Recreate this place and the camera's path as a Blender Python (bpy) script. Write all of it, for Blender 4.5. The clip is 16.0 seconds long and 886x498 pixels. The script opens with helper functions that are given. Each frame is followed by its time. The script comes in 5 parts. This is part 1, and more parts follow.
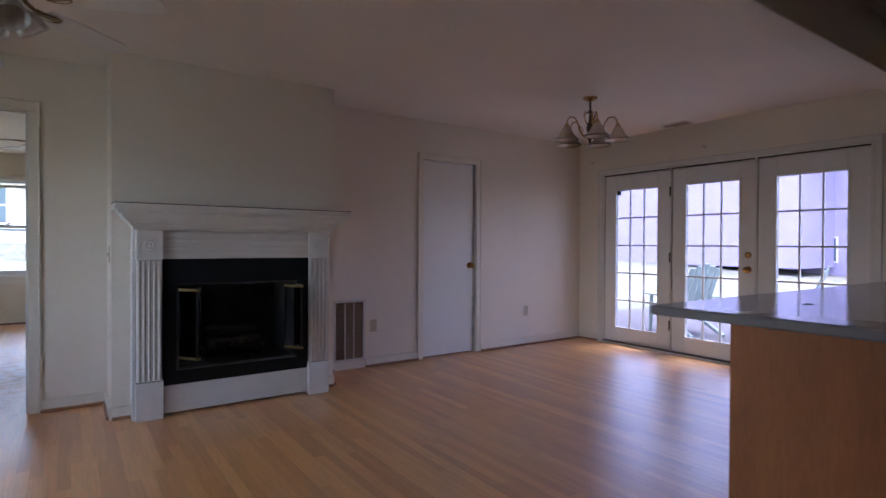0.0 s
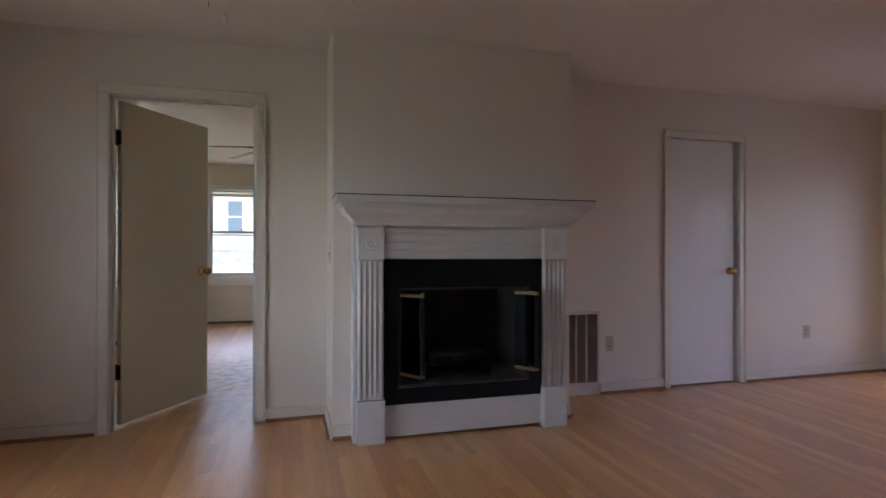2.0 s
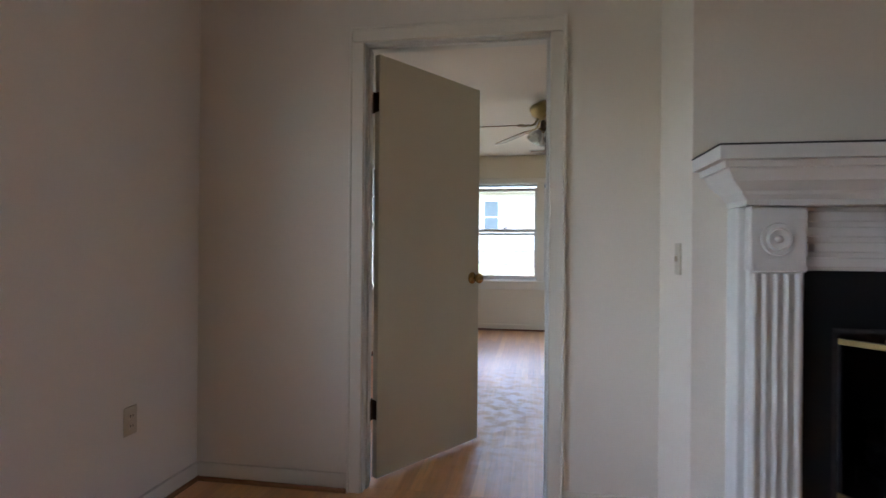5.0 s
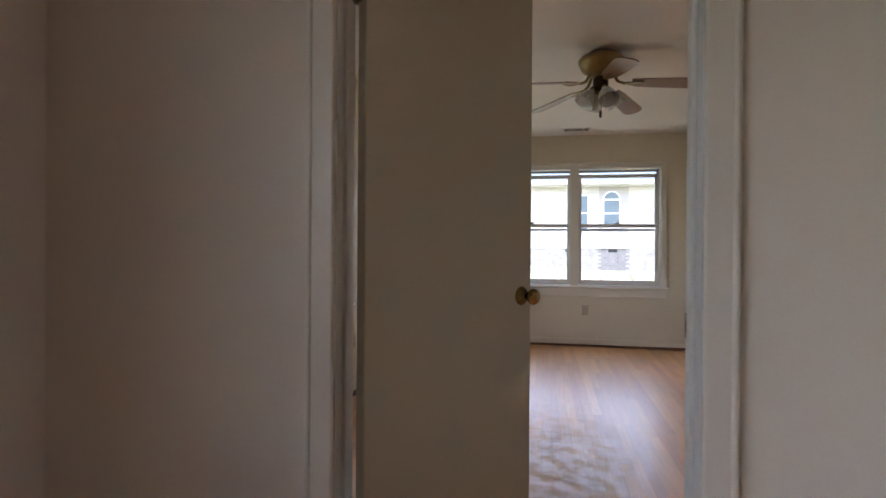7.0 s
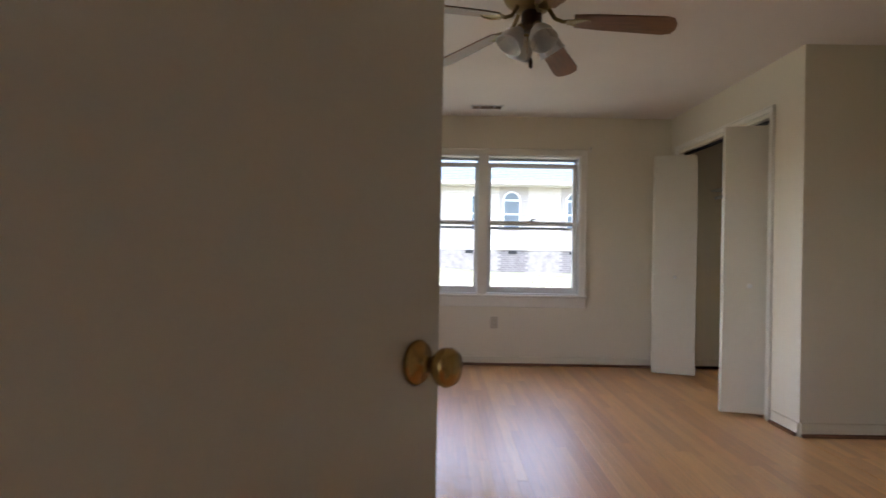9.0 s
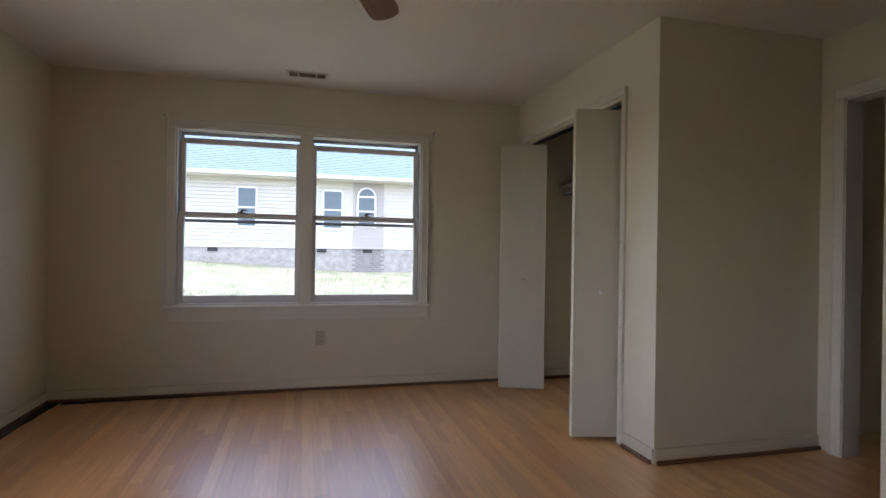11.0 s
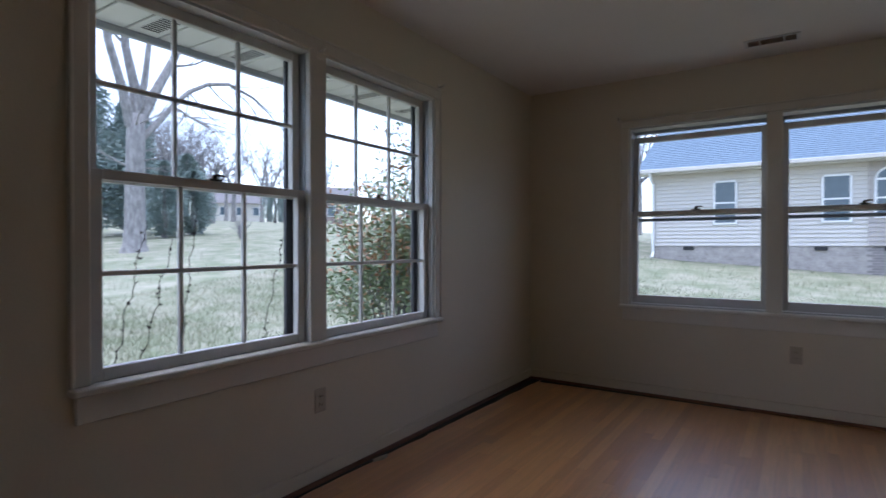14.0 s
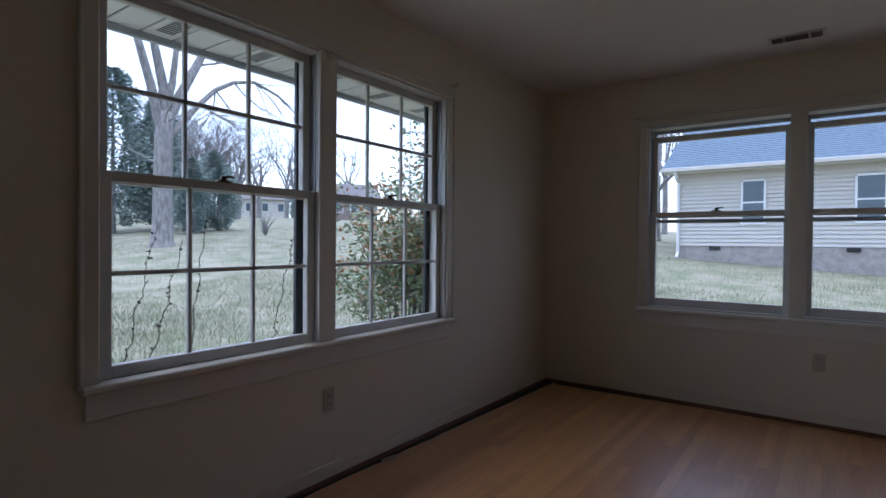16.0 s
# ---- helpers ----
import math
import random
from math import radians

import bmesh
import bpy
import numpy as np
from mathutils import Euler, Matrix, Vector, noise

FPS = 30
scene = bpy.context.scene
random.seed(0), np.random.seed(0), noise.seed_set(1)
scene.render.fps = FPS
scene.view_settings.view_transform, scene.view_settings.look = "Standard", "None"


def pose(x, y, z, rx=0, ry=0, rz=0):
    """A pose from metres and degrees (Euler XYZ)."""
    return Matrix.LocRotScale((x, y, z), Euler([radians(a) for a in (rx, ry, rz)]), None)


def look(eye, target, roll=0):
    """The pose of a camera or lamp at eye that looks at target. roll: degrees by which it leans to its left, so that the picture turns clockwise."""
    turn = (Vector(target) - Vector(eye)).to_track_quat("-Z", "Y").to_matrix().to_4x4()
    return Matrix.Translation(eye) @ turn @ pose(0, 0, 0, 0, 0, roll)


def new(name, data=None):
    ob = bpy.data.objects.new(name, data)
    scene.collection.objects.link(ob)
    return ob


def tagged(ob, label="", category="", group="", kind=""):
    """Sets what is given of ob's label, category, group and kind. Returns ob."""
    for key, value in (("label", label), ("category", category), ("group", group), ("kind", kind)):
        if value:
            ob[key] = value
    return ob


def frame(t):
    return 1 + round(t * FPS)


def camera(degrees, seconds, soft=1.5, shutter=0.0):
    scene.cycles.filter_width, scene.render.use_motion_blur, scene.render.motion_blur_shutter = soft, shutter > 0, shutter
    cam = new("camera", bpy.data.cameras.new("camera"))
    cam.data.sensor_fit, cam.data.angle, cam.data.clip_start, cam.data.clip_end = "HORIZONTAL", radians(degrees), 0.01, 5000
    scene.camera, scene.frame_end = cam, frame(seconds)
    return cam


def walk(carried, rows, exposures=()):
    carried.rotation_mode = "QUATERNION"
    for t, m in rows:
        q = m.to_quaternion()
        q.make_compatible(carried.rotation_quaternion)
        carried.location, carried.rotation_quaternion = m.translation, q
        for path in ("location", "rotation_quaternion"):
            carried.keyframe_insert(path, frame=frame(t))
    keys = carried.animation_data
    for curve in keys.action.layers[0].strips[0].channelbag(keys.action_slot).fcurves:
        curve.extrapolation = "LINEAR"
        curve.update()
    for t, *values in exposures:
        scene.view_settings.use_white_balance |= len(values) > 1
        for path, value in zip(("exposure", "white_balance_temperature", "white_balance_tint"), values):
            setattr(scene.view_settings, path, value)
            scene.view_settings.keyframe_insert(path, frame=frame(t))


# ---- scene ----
cam = camera(78.9, 16.0, 1.5, 0.5)
PATH = [
    (0, (0.292, 0.365, 1.166), (1.437, 2.004, 1.148), 0.3),
    (0.5, (0.281, 0.6, 1.138), (1.418, 2.246, 1.123), 0.2),
    (1, (0.319, 0.871, 1.108), (1.274, 2.629, 1.109), -0.2),
    (1.5, (0.31, 1.071, 1.121), (1.004, 2.947, 1.113), -0.0),
    (2, (0.271, 1.283, 1.109), (0.829, 3.203, 1.114), 0.1),
    (2.5, (0.249, 1.444, 1.119), (0.676, 3.398, 1.114), 0.1),
    (3, (0.232, 1.647, 1.118), (0.375, 3.642, 1.115), 0.1),
    (3.5, (0.184, 1.839, 1.139), (0.08, 3.836, 1.127), 0.1),
    (4, (0.15, 2.095, 1.123), (-0.135, 4.074, 1.117), 0.3),
    (4.5, (0.077, 2.328, 1.127), (-0.232, 4.304, 1.123), 0.3),
    (5, (0.015, 2.59, 1.111), (-0.32, 4.562, 1.113), 0.5),
    (5.2, (-0.006, 2.698, 1.117), (-0.365, 4.665, 1.117), 0.3),
    (7.3, (-0.269, 3.916, 1.12), (-0.638, 5.881, 1.111), 0.5),
    (7.5, (-0.265, 4.051, 1.115), (-0.632, 6.017, 1.102), 0.9),
    (8, (-0.313, 4.348, 1.12), (-0.567, 6.332, 1.114), 0.6),
    (8.5, (-0.313, 4.665, 1.128), (-0.459, 6.659, 1.123), 0.7),
    (9, (-0.301, 4.856, 1.118), (-0.297, 6.856, 1.118), 1.0),
    (9.5, (-0.228, 5.060, 1.12), (0.140, 7.026, 1.124), 1.0),
    (9.7, (-0.206, 5.140, 1.119), (0.326, 7.069, 1.131), 1.0),
    (11.8, (0.198, 5.867, 1.15), (0.623, 7.822, 1.14), 0.4),
    (12, (0.215, 5.897, 1.136), (0.519, 7.873, 1.131), 0.3),
    (12.5, (0.317, 5.936, 1.128), (0.186, 7.932, 1.126), -0.0),
    (13, (0.253, 5.9, 1.133), (-0.314, 7.817, 1.129), -0.1),
    (13.5, (0.236, 5.868, 1.128), (-0.65, 7.661, 1.126), -0.1),
    (14, (0.244, 5.833, 1.144), (-0.864, 7.499, 1.129), -0.0),
    (14.5, (0.236, 5.834, 1.145), (-0.98, 7.421, 1.131), 0.1),
    (15, (0.255, 5.844, 1.164), (-0.981, 7.416, 1.136), 0.2),
    (15.5, (0.272, 5.863, 1.164), (-0.956, 7.441, 1.138), 0.3),
    (16, (0.29, 5.882, 1.166), (-0.886, 7.499, 1.14), 0.5),
]
walk(cam, [(t, look(eye, target, roll)) for t, eye, target, roll in PATH],
     exposures=[(0.0, 3.25, 5750, 15), (1.0, 3.0, 5650, 14), (1.6, 3.1, 5950, 15), (2.1, 3.3, 6250, 16), (2.5, 3.45, 6150, 15), (3.5, 3.72, 5950, 13), (5.2, 3.52, 6050, 13), (7.5, 3.2, 6550, 19), (9.7, 3.1, 6550, 19),
                (11.8, 2.5, 6100, 19), (12.5, 2.42, 5900, 18), (13.2, 2.05, 5850, 17), (14.0, 1.72, 5750, 18), (14.8, 1.52, 5700, 18), (16.0, 1.42, 5700, 18)])

# ---- world, sun, exposure ----
world = bpy.data.worlds.new("overcast_sky")
scene.world = world
world.use_nodes = True
wn, wl = world.node_tree.nodes, world.node_tree.links
sky = wn.new("ShaderNodeTexSky")
sky.sky_type = "NISHITA"
sky.sun_disc = False
sky.sun_elevation, sky.sun_rotation = radians(64), radians(-100)
sky.dust_density, sky.air_density, sky.ozone_density = 1.5, 1.0, 1.5
pale = wn.new("ShaderNodeHueSaturation")
pale.inputs["Saturation"].default_value = 0.7
wl.new(sky.outputs["Color"], pale.inputs["Color"])
wl.new(pale.outputs["Color"], wn["Background"].inputs["Color"])
wn["Background"].inputs["Strength"].default_value = 0.15

sun_data = bpy.data.lights.new("sun", "SUN")
sun_data.energy, sun_data.angle, sun_data.color = 0.9, radians(40), (1.0, 0.98, 0.95)
sun = new("sun", sun_data)
sun.matrix_world = look((6.2, 2.2, 19), (0, 4, 0))


# ---- materials ----
def mat(name, col, rough=0.5, metal=0.0, var=0.06, scale=3.0, grain=60.0, bump=0.02, spec=0.5, stretch=(1, 1, 1), col2=None, rvar=0.0):
    """Paint-like or plain material: two scales of noise in the colour, and a fine relief."""
    m = bpy.data.materials.new(name)
    m.use_nodes = True
    n, l = m.node_tree.nodes, m.node_tree.links
    b = n["Principled BSDF"]
    b.inputs["Roughness"].default_value, b.inputs["Metallic"].default_value = rough, metal
    b.inputs["Specular IOR Level"].default_value = spec
    co = n.new("ShaderNodeTexCoord")
    mp = n.new("ShaderNodeMapping")
    mp.inputs["Scale"].default_value = stretch
    l.new(co.outputs["Object"], mp.inputs["Vector"])
    big, fine = n.new("ShaderNodeTexNoise"), n.new("ShaderNodeTexNoise")
    big.inputs["Scale"].default_value, big.inputs["Detail"].default_value = scale, 4
    fine.inputs["Scale"].default_value, fine.inputs["Detail"].default_value = grain, 3
    l.new(mp.outputs["Vector"], big.inputs["Vector"]), l.new(mp.outputs["Vector"], fine.inputs["Vector"])
    mix = n.new("ShaderNodeMix")
    mix.data_type = "RGBA"
    c2 = col2 or tuple(max(0, c * (1 - 2.2 * var)) for c in col)
    mix.inputs["A"].default_value, mix.inputs["B"].default_value = (*col, 1), (*c2, 1)
    add = n.new("ShaderNodeMath")
    add.operation = "MULTIPLY_ADD"
    l.new(fine.outputs["Fac"], add.inputs[0])
    add.inputs[1].default_value = 0.45
    l.new(big.outputs["Fac"], add.inputs[2])
    ramp = n.new("ShaderNodeMapRange")
    ramp.inputs["From Min"].default_value, ramp.inputs["From Max"].default_value = 0.45, 1.0
    l.new(add.outputs[0], ramp.inputs["Value"])
    l.new(ramp.outputs["Result"], mix.inputs["Factor"])
    l.new(mix.outputs["Result"], b.inputs["Base Color"])
    if rvar:
        rr = n.new("ShaderNodeMapRange")
        rr.inputs["To Min"].default_value, rr.inputs["To Max"].default_value = max(0.02, rough - rvar), min(1, rough + rvar)
        l.new(big.outputs["Fac"], rr.inputs["Value"])
        l.new(rr.outputs["Result"], b.inputs["Roughness"])
    if bump:
        bp = n.new("ShaderNodeBump")
        bp.inputs["Strength"].default_value, bp.inputs["Distance"].default_value = min(1, bump * 10), 0.002
        l.new(fine.outputs["Fac"], bp.inputs["Height"])
        l.new(bp.outputs["Normal"], b.inputs["Normal"])
    return m


def wood_floor(name):
    """Strip oak: a tone per board, long grain, worn satin varnish."""
    m = bpy.data.materials.new(name)
    m.use_nodes = True
    n, l = m.node_tree.nodes, m.node_tree.links
    b = n["Principled BSDF"]
    ob, geo, co = n.new("ShaderNodeObjectInfo"), n.new("ShaderNodeNewGeometry"), n.new("ShaderNodeTexCoord")
    s = n.new("ShaderNodeMath")
    s.operation = "ADD"
    l.new(ob.outputs["Random"], s.inputs[0]), l.new(geo.outputs["Random Per Island"], s.inputs[1])
    fr = n.new("ShaderNodeMath")
    fr.operation = "FRACT"
    l.new(s.outputs[0], fr.inputs[0])
    ramp = n.new("ShaderNodeValToRGB")
    e = ramp.color_ramp.elements
    e[0].position, e[0].color = 0.0, (0.67, 0.285, 0.083, 1)
    e[1].position, e[1].color = 1.0, (0.90, 0.475, 0.16, 1)
    mid = ramp.color_ramp.elements.new(0.55)
    mid.color = (0.79, 0.375, 0.115, 1)
    l.new(fr.outputs[0], ramp.inputs["Fac"])
    off = n.new("ShaderNodeVectorMath")
    off.operation = "ADD"
    sc = n.new("ShaderNodeVectorMath")
    sc.operation = "SCALE"
    sc.inputs[0].default_value = (7.0, 13.0, 3.0)
    l.new(fr.outputs[0], sc.inputs["Scale"])
    l.new(geo.outputs["Position"], off.inputs[0]), l.new(sc.outputs[0], off.inputs[1])
    mp = n.new("ShaderNodeMapping")
    mp.inputs["Scale"].default_value = (38, 2.2, 10)
    l.new(off.outputs[0], mp.inputs["Vector"])
    gr = n.new("ShaderNodeTexNoise")
    gr.inputs["Scale"].default_value, gr.inputs["Detail"].default_value, gr.inputs["Distortion"].default_value = 1.6, 5, 0.6
    l.new(mp.outputs["Vector"], gr.inputs["Vector"])
    st = n.new("ShaderNodeTexNoise")
    st.inputs["Scale"].default_value, st.inputs["Detail"].default_value = 1.3, 4
    l.new(geo.outputs["Position"], st.inputs["Vector"])
    g2 = n.new("ShaderNodeMapRange")
    g2.inputs["To Min"].default_value, g2.inputs["To Max"].default_value = 0.74, 1.24
    l.new(gr.outputs["Fac"], g2.inputs["Value"])
    s2 = n.new("ShaderNodeMapRange")
    s2.inputs["From Min"].default_value, s2.inputs["From Max"].default_value = 0.0, 1.0
    s2.inputs["To Min"].default_value, s2.inputs["To Max"].default_value = 0.8, 1.12
    l.new(st.outputs["Fac"], s2.inputs["Value"])
    mu = n.new("ShaderNodeMath")
    mu.operation = "MULTIPLY"
    l.new(g2.outputs["Result"], mu.inputs[0]), l.new(s2.outputs["Result"], mu.inputs[1])
    vm = n.new("ShaderNodeVectorMath")
    vm.operation = "SCALE"
    l.new(ramp.outputs["Color"], vm.inputs[0]), l.new(mu.outputs[0], vm.inputs["Scale"])
    away = n.new("ShaderNodeVectorMath")
    away.operation = "SUBTRACT"
    away.inputs[1].default_value = (-0.2, 6.3, 0.0)
    l.new(geo.outputs["Position"], away.inputs[0])
    sq = n.new("ShaderNodeVectorMath")
    sq.operation = "MULTIPLY"
    sq.inputs[1].default_value = (1.7, 0.62, 0.0)
    l.new(away.outputs[0], sq.inputs[0])
    dist = n.new("ShaderNodeVectorMath")
    dist.operation = "LENGTH"
    l.new(sq.outputs[0], dist.inputs[0])
    edge = n.new("ShaderNodeMath")
    edge.operation = "MULTIPLY_ADD"
    l.new(gr.outputs["Fac"], edge.inputs[0])
    edge.inputs[1].default_value = 0.35
    l.new(dist.outputs["Value"], edge.inputs[2])
    worn = n.new("ShaderNodeMapRange")
    worn.inputs["From Min"].default_value, worn.inputs["From Max"].default_value = 1.15, 0.4
    worn.inputs["To Min"].default_value, worn.inputs["To Max"].default_value = 0.0, 0.55
    l.new(edge.outputs[0], worn.inputs["Value"])
    wmix = n.new("ShaderNodeMix")
    wmix.data_type = "RGBA"
    l.new(worn.outputs["Result"], wmix.inputs["Factor"])
    l.new(vm.outputs[0], wmix.inputs["A"])
    wmix.inputs["B"].default_value = (0.52, 0.37, 0.265, 1)
    l.new(wmix.outputs["Result"], b.inputs["Base Color"])
    ro = n.new("ShaderNodeMapRange")
    ro.inputs["From Min"].default_value, ro.inputs["From Max"].default_value = 0.0, 1.0
    ro.inputs["To Min"].default_value, ro.inputs["To Max"].default_value = 0.22, 0.42
    l.new(st.outputs["Fac"], ro.inputs["Value"])
    pr = n.new("ShaderNodeMath")
    pr.operation = "MULTIPLY_ADD"
    l.new(fr.outputs[0], pr.inputs[0])
    pr.inputs[1].default_value = 0.04
    l.new(ro.outputs["Result"], pr.inputs[2])
    sp = n.new("ShaderNodeTexNoise")
    sp.inputs["Scale"].default_value, sp.inputs["Detail"].default_value = 11.0, 5
    l.new(geo.outputs["Position"], sp.inputs["Vector"])
    sm = n.new("ShaderNodeMapRange")
    sm.interpolation_type = "SMOOTHSTEP"
    sm.inputs["From Min"].default_value, sm.inputs["From Max"].default_value = 0.62, 0.34
    sm.inputs["To Min"].default_value, sm.inputs["To Max"].default_value = 0.2, 1.8
    l.new(sp.outputs["Fac"], sm.inputs["Value"])
    bare = n.new("ShaderNodeMath")
    bare.operation, bare.use_clamp = "MULTIPLY", True
    l.new(sm.outputs["Result"], bare.inputs[0]), l.new(worn.outputs["Result"], bare.inputs[1])
    rr = n.new("ShaderNodeMath")
    rr.operation = "MULTIPLY_ADD"
    l.new(bare.outputs[0], rr.inputs[0])
    rr.inputs[1].default_value = 0.45
    l.new(pr.outputs[0], rr.inputs[2])
    l.new(rr.outputs[0], b.inputs["Roughness"])
    cw = n.new("ShaderNodeMapRange")
    cw.inputs["To Min"].default_value, cw.inputs["To Max"].default_value = 1.0, 0.1
    l.new(bare.outputs[0], cw.inputs["Value"])
    l.new(cw.outputs["Result"], b.inputs["Coat Weight"])
    b.inputs["Specular IOR Level"].default_value = 1.0
    b.inputs["Coat Roughness"].default_value, b.inputs["Coat IOR"].default_value = 0.46, 1.6
    wv = n.new("ShaderNodeTexNoise")
    wv.inputs["Scale"].default_value, wv.inputs["Detail"].default_value = 9.0, 2
    l.new(geo.outputs["Position"], wv.inputs["Vector"])
    hm = n.new("ShaderNodeMath")
    hm.operation = "MULTIPLY_ADD"
    l.new(gr.outputs["Fac"], hm.inputs[0])
    hm.inputs[1].default_value = 0.12
    l.new(wv.outputs["Fac"], hm.inputs[2])
    bp = n.new("ShaderNodeBump")
    bp.inputs["Strength"].default_value, bp.inputs["Distance"].default_value = 0.4, 0.005
    l.new(hm.outputs[0], bp.inputs["Height"])
    l.new(bp.outputs["Normal"], b.inputs["Normal"])
    return m


def glass(name, tint=(0.97, 0.99, 1.0), rough=0.0):
    m = bpy.data.materials.new(name)
    m.use_nodes = True
    b = m.node_tree.nodes["Principled BSDF"]
    b.inputs["Base Color"].default_value = (*tint, 1)
    b.inputs["Transmission Weight"].default_value, b.inputs["Roughness"].default_value, b.inputs["IOR"].default_value = 1.0, rough, 1.02
    b.inputs["Specular IOR Level"].default_value = 0.5
    return m


def leafy(name, a, b2, rough=0.55):
    m = mat(name, a, rough, var=0.1, scale=2, grain=9, bump=0, col2=b2)
    m.node_tree.nodes["Principled BSDF"].inputs["Subsurface Weight"].default_value = 0
    return m


M_WALL = mat("cream_wall_paint", (0.78, 0.705, 0.595), 0.62, var=0.03, scale=1.1, grain=140, bump=0.03)
M_WALL_B = mat("warm_white_wall_paint", (0.75, 0.665, 0.505), 0.62, var=0.03, scale=1.1, grain=140, bump=0.03)
M_CEIL = mat("ceiling_paint", (0.80, 0.735, 0.665), 0.85, var=0.03, scale=1.5, grain=220, bump=0.06)
M_TRIM = mat("white_trim_paint", (0.71, 0.69, 0.64), 0.38, var=0.025, scale=4, grain=90, bump=0.012)
# Trim white darkened to put the mantel's dimmer light into its colour.
M_MANTEL = mat("shaded_white_mantel_paint", (0.63, 0.605, 0.56), 0.42, var=0.04, scale=5, grain=90, bump=0.015)
M_CASING = mat("cream_casing_paint", (0.765, 0.705, 0.595), 0.42, var=0.03, scale=4, grain=90, bump=0.012)
M_DOOR = mat("cream_door_paint", (0.69, 0.63, 0.50), 0.42, var=0.02, scale=2, grain=80, bump=0.012)
M_DOORW = mat("white_door_paint", (0.78, 0.77, 0.74), 0.42, var=0.02, scale=2, grain=80, bump=0.012)
M_FLOOR = wood_floor("oak_strip")
M_SHOE = mat("stained_shoe_moulding", (0.33, 0.15, 0.06), 0.5, var=0.12, stretch=(6, 6, 30))
M_BLACK = mat("black_metal", (0.009, 0.009, 0.01), 0.3, var=0.1, grain=120, spec=0.2)
M_SOOT = mat("sooty_firebrick", (0.06, 0.054, 0.05), 0.9, var=0.3, scale=6, grain=40, bump=0.1)
M_SHOE_B = mat("dark_shoe_moulding", (0.22, 0.095, 0.042), 0.55, var=0.15, stretch=(6, 6, 30))
M_BRASS = mat("aged_brass", (0.55, 0.36, 0.13), 0.22, metal=1.0, var=0.12, grain=30, bump=0)
M_BRASSD = mat("tarnished_brass", (0.36, 0.26, 0.12), 0.34, metal=1.0, var=0.18, scale=9, grain=50, bump=0)
M_BRONZE = mat("dark_bronze", (0.09, 0.06, 0.04), 0.35, metal=0.9, var=0.15, grain=40, bump=0)
M_PLATE = mat("ivory_plastic", (0.53, 0.455, 0.33), 0.35, var=0.03)
M_SLOT = mat("dark_slot", (0.02, 0.02, 0.02), 0.6, var=0.05, bump=0)
M_GLASS = glass("window_glass", (0.93, 0.97, 1.0))
# Tint dims the view; its panes cast no shadow on incoming light.
M_DIMGLASS = glass("violet_view_dimming_glass", (0.64, 0.60, 0.76))
M_DGLASS = glass("fire_door_glass", (0.55, 0.56, 0.58), 0.05)
M_TAN = mat("tan_grille_metal", (0.36, 0.255, 0.18), 0.45, var=0.08)
M_GRILLE = mat("white_grille_metal", (0.66, 0.63, 0.58), 0.45, var=0.05)
M_BLADE = mat("walnut_blade", (0.25, 0.118, 0.052), 0.38, spec=0.5, var=0.2, stretch=(4, 40, 4), scale=2)
M_BLADEW = mat("white_blade", (0.72, 0.70, 0.66), 0.4, var=0.03)
M_FROST = mat("frosted_glass_shade", (0.74, 0.72, 0.68), 0.3, var=0.08, scale=14)
M_FROST.node_tree.nodes["Principled BSDF"].inputs["Transmission Weight"].default_value = 0.35
M_AMBER = mat("smoked_glass_shade", (0.54, 0.43, 0.34), 0.25, var=0.12, scale=14)
M_AMBER.node_tree.nodes["Principled BSDF"].inputs["Transmission Weight"].default_value = 0.3
M_COUNTER = mat("grey_laminate", (0.36, 0.35, 0.35), 0.16, var=0.07, scale=5, grain=180, bump=0)
M_CAB = mat("honey_cabinet_wood", (0.62, 0.225, 0.055), 0.5, var=0.2, scale=1.5, grain=26, stretch=(3, 3, 0.5), bump=0.02)
M_ALU = mat("grey_aluminium", (0.42, 0.44, 0.46), 0.42, metal=0.5, var=0.08)
M_DARKBAND = mat("dark_storm_frame", (0.04, 0.04, 0.045), 0.5, var=0.08)
M_VINE = mat("dry_vine_bark", (0.05, 0.038, 0.03), 0.9, var=0.2)
# Near-black tone for the shelf's edge line and the floor edge strip.
M_DARKSTRIP = mat("dark_edge_strip", (0.05, 0.045, 0.04), 0.8, var=0.1)


# ---- builders ----
def part(name, bm, material, parent=None, label="", smooth=False):
    """Links a bmesh as one mesh object under a thing or a part."""
    me = bpy.data.meshes.new(name)
    bm.to_mesh(me)
    bm.free()
    me.materials.append(material)
    if smooth:
        for p in me.polygons:
            p.use_smooth = True
    ob = new(name, me)
    ob.parent = parent
    if label:
        tagged(ob, label)
    return ob


def share(name, me, parent, m):
    ob = new(name, me)
    ob.parent, ob.matrix_basis = parent, m
    return ob


def thing(name, loc, label, category, group="", kind="", rz=0.0):
    ob = new(name)
    ob.matrix_basis = pose(*loc, 0, 0, rz)
    return tagged(ob, label, category, group, kind)


def box(bm, x0, x1, y0, y1, z0, z1, bev=0.0):
    r = bmesh.ops.create_cube(bm, size=1.0)
    for v in r["verts"]:
        v.co = Vector(((x0 + x1) / 2 + v.co.x * (x1 - x0), (y0 + y1) / 2 + v.co.y * (y1 - y0), (z0 + z1) / 2 + v.co.z * (z1 - z0)))
    if bev:
        ed = {e for v in r["verts"] for e in v.link_edges}
        bmesh.ops.bevel(bm, geom=list(ed), offset=bev, segments=1, affect="EDGES", profile=0.5)
    return bm


def bx(*a):
    return box(bmesh.new(), *a)


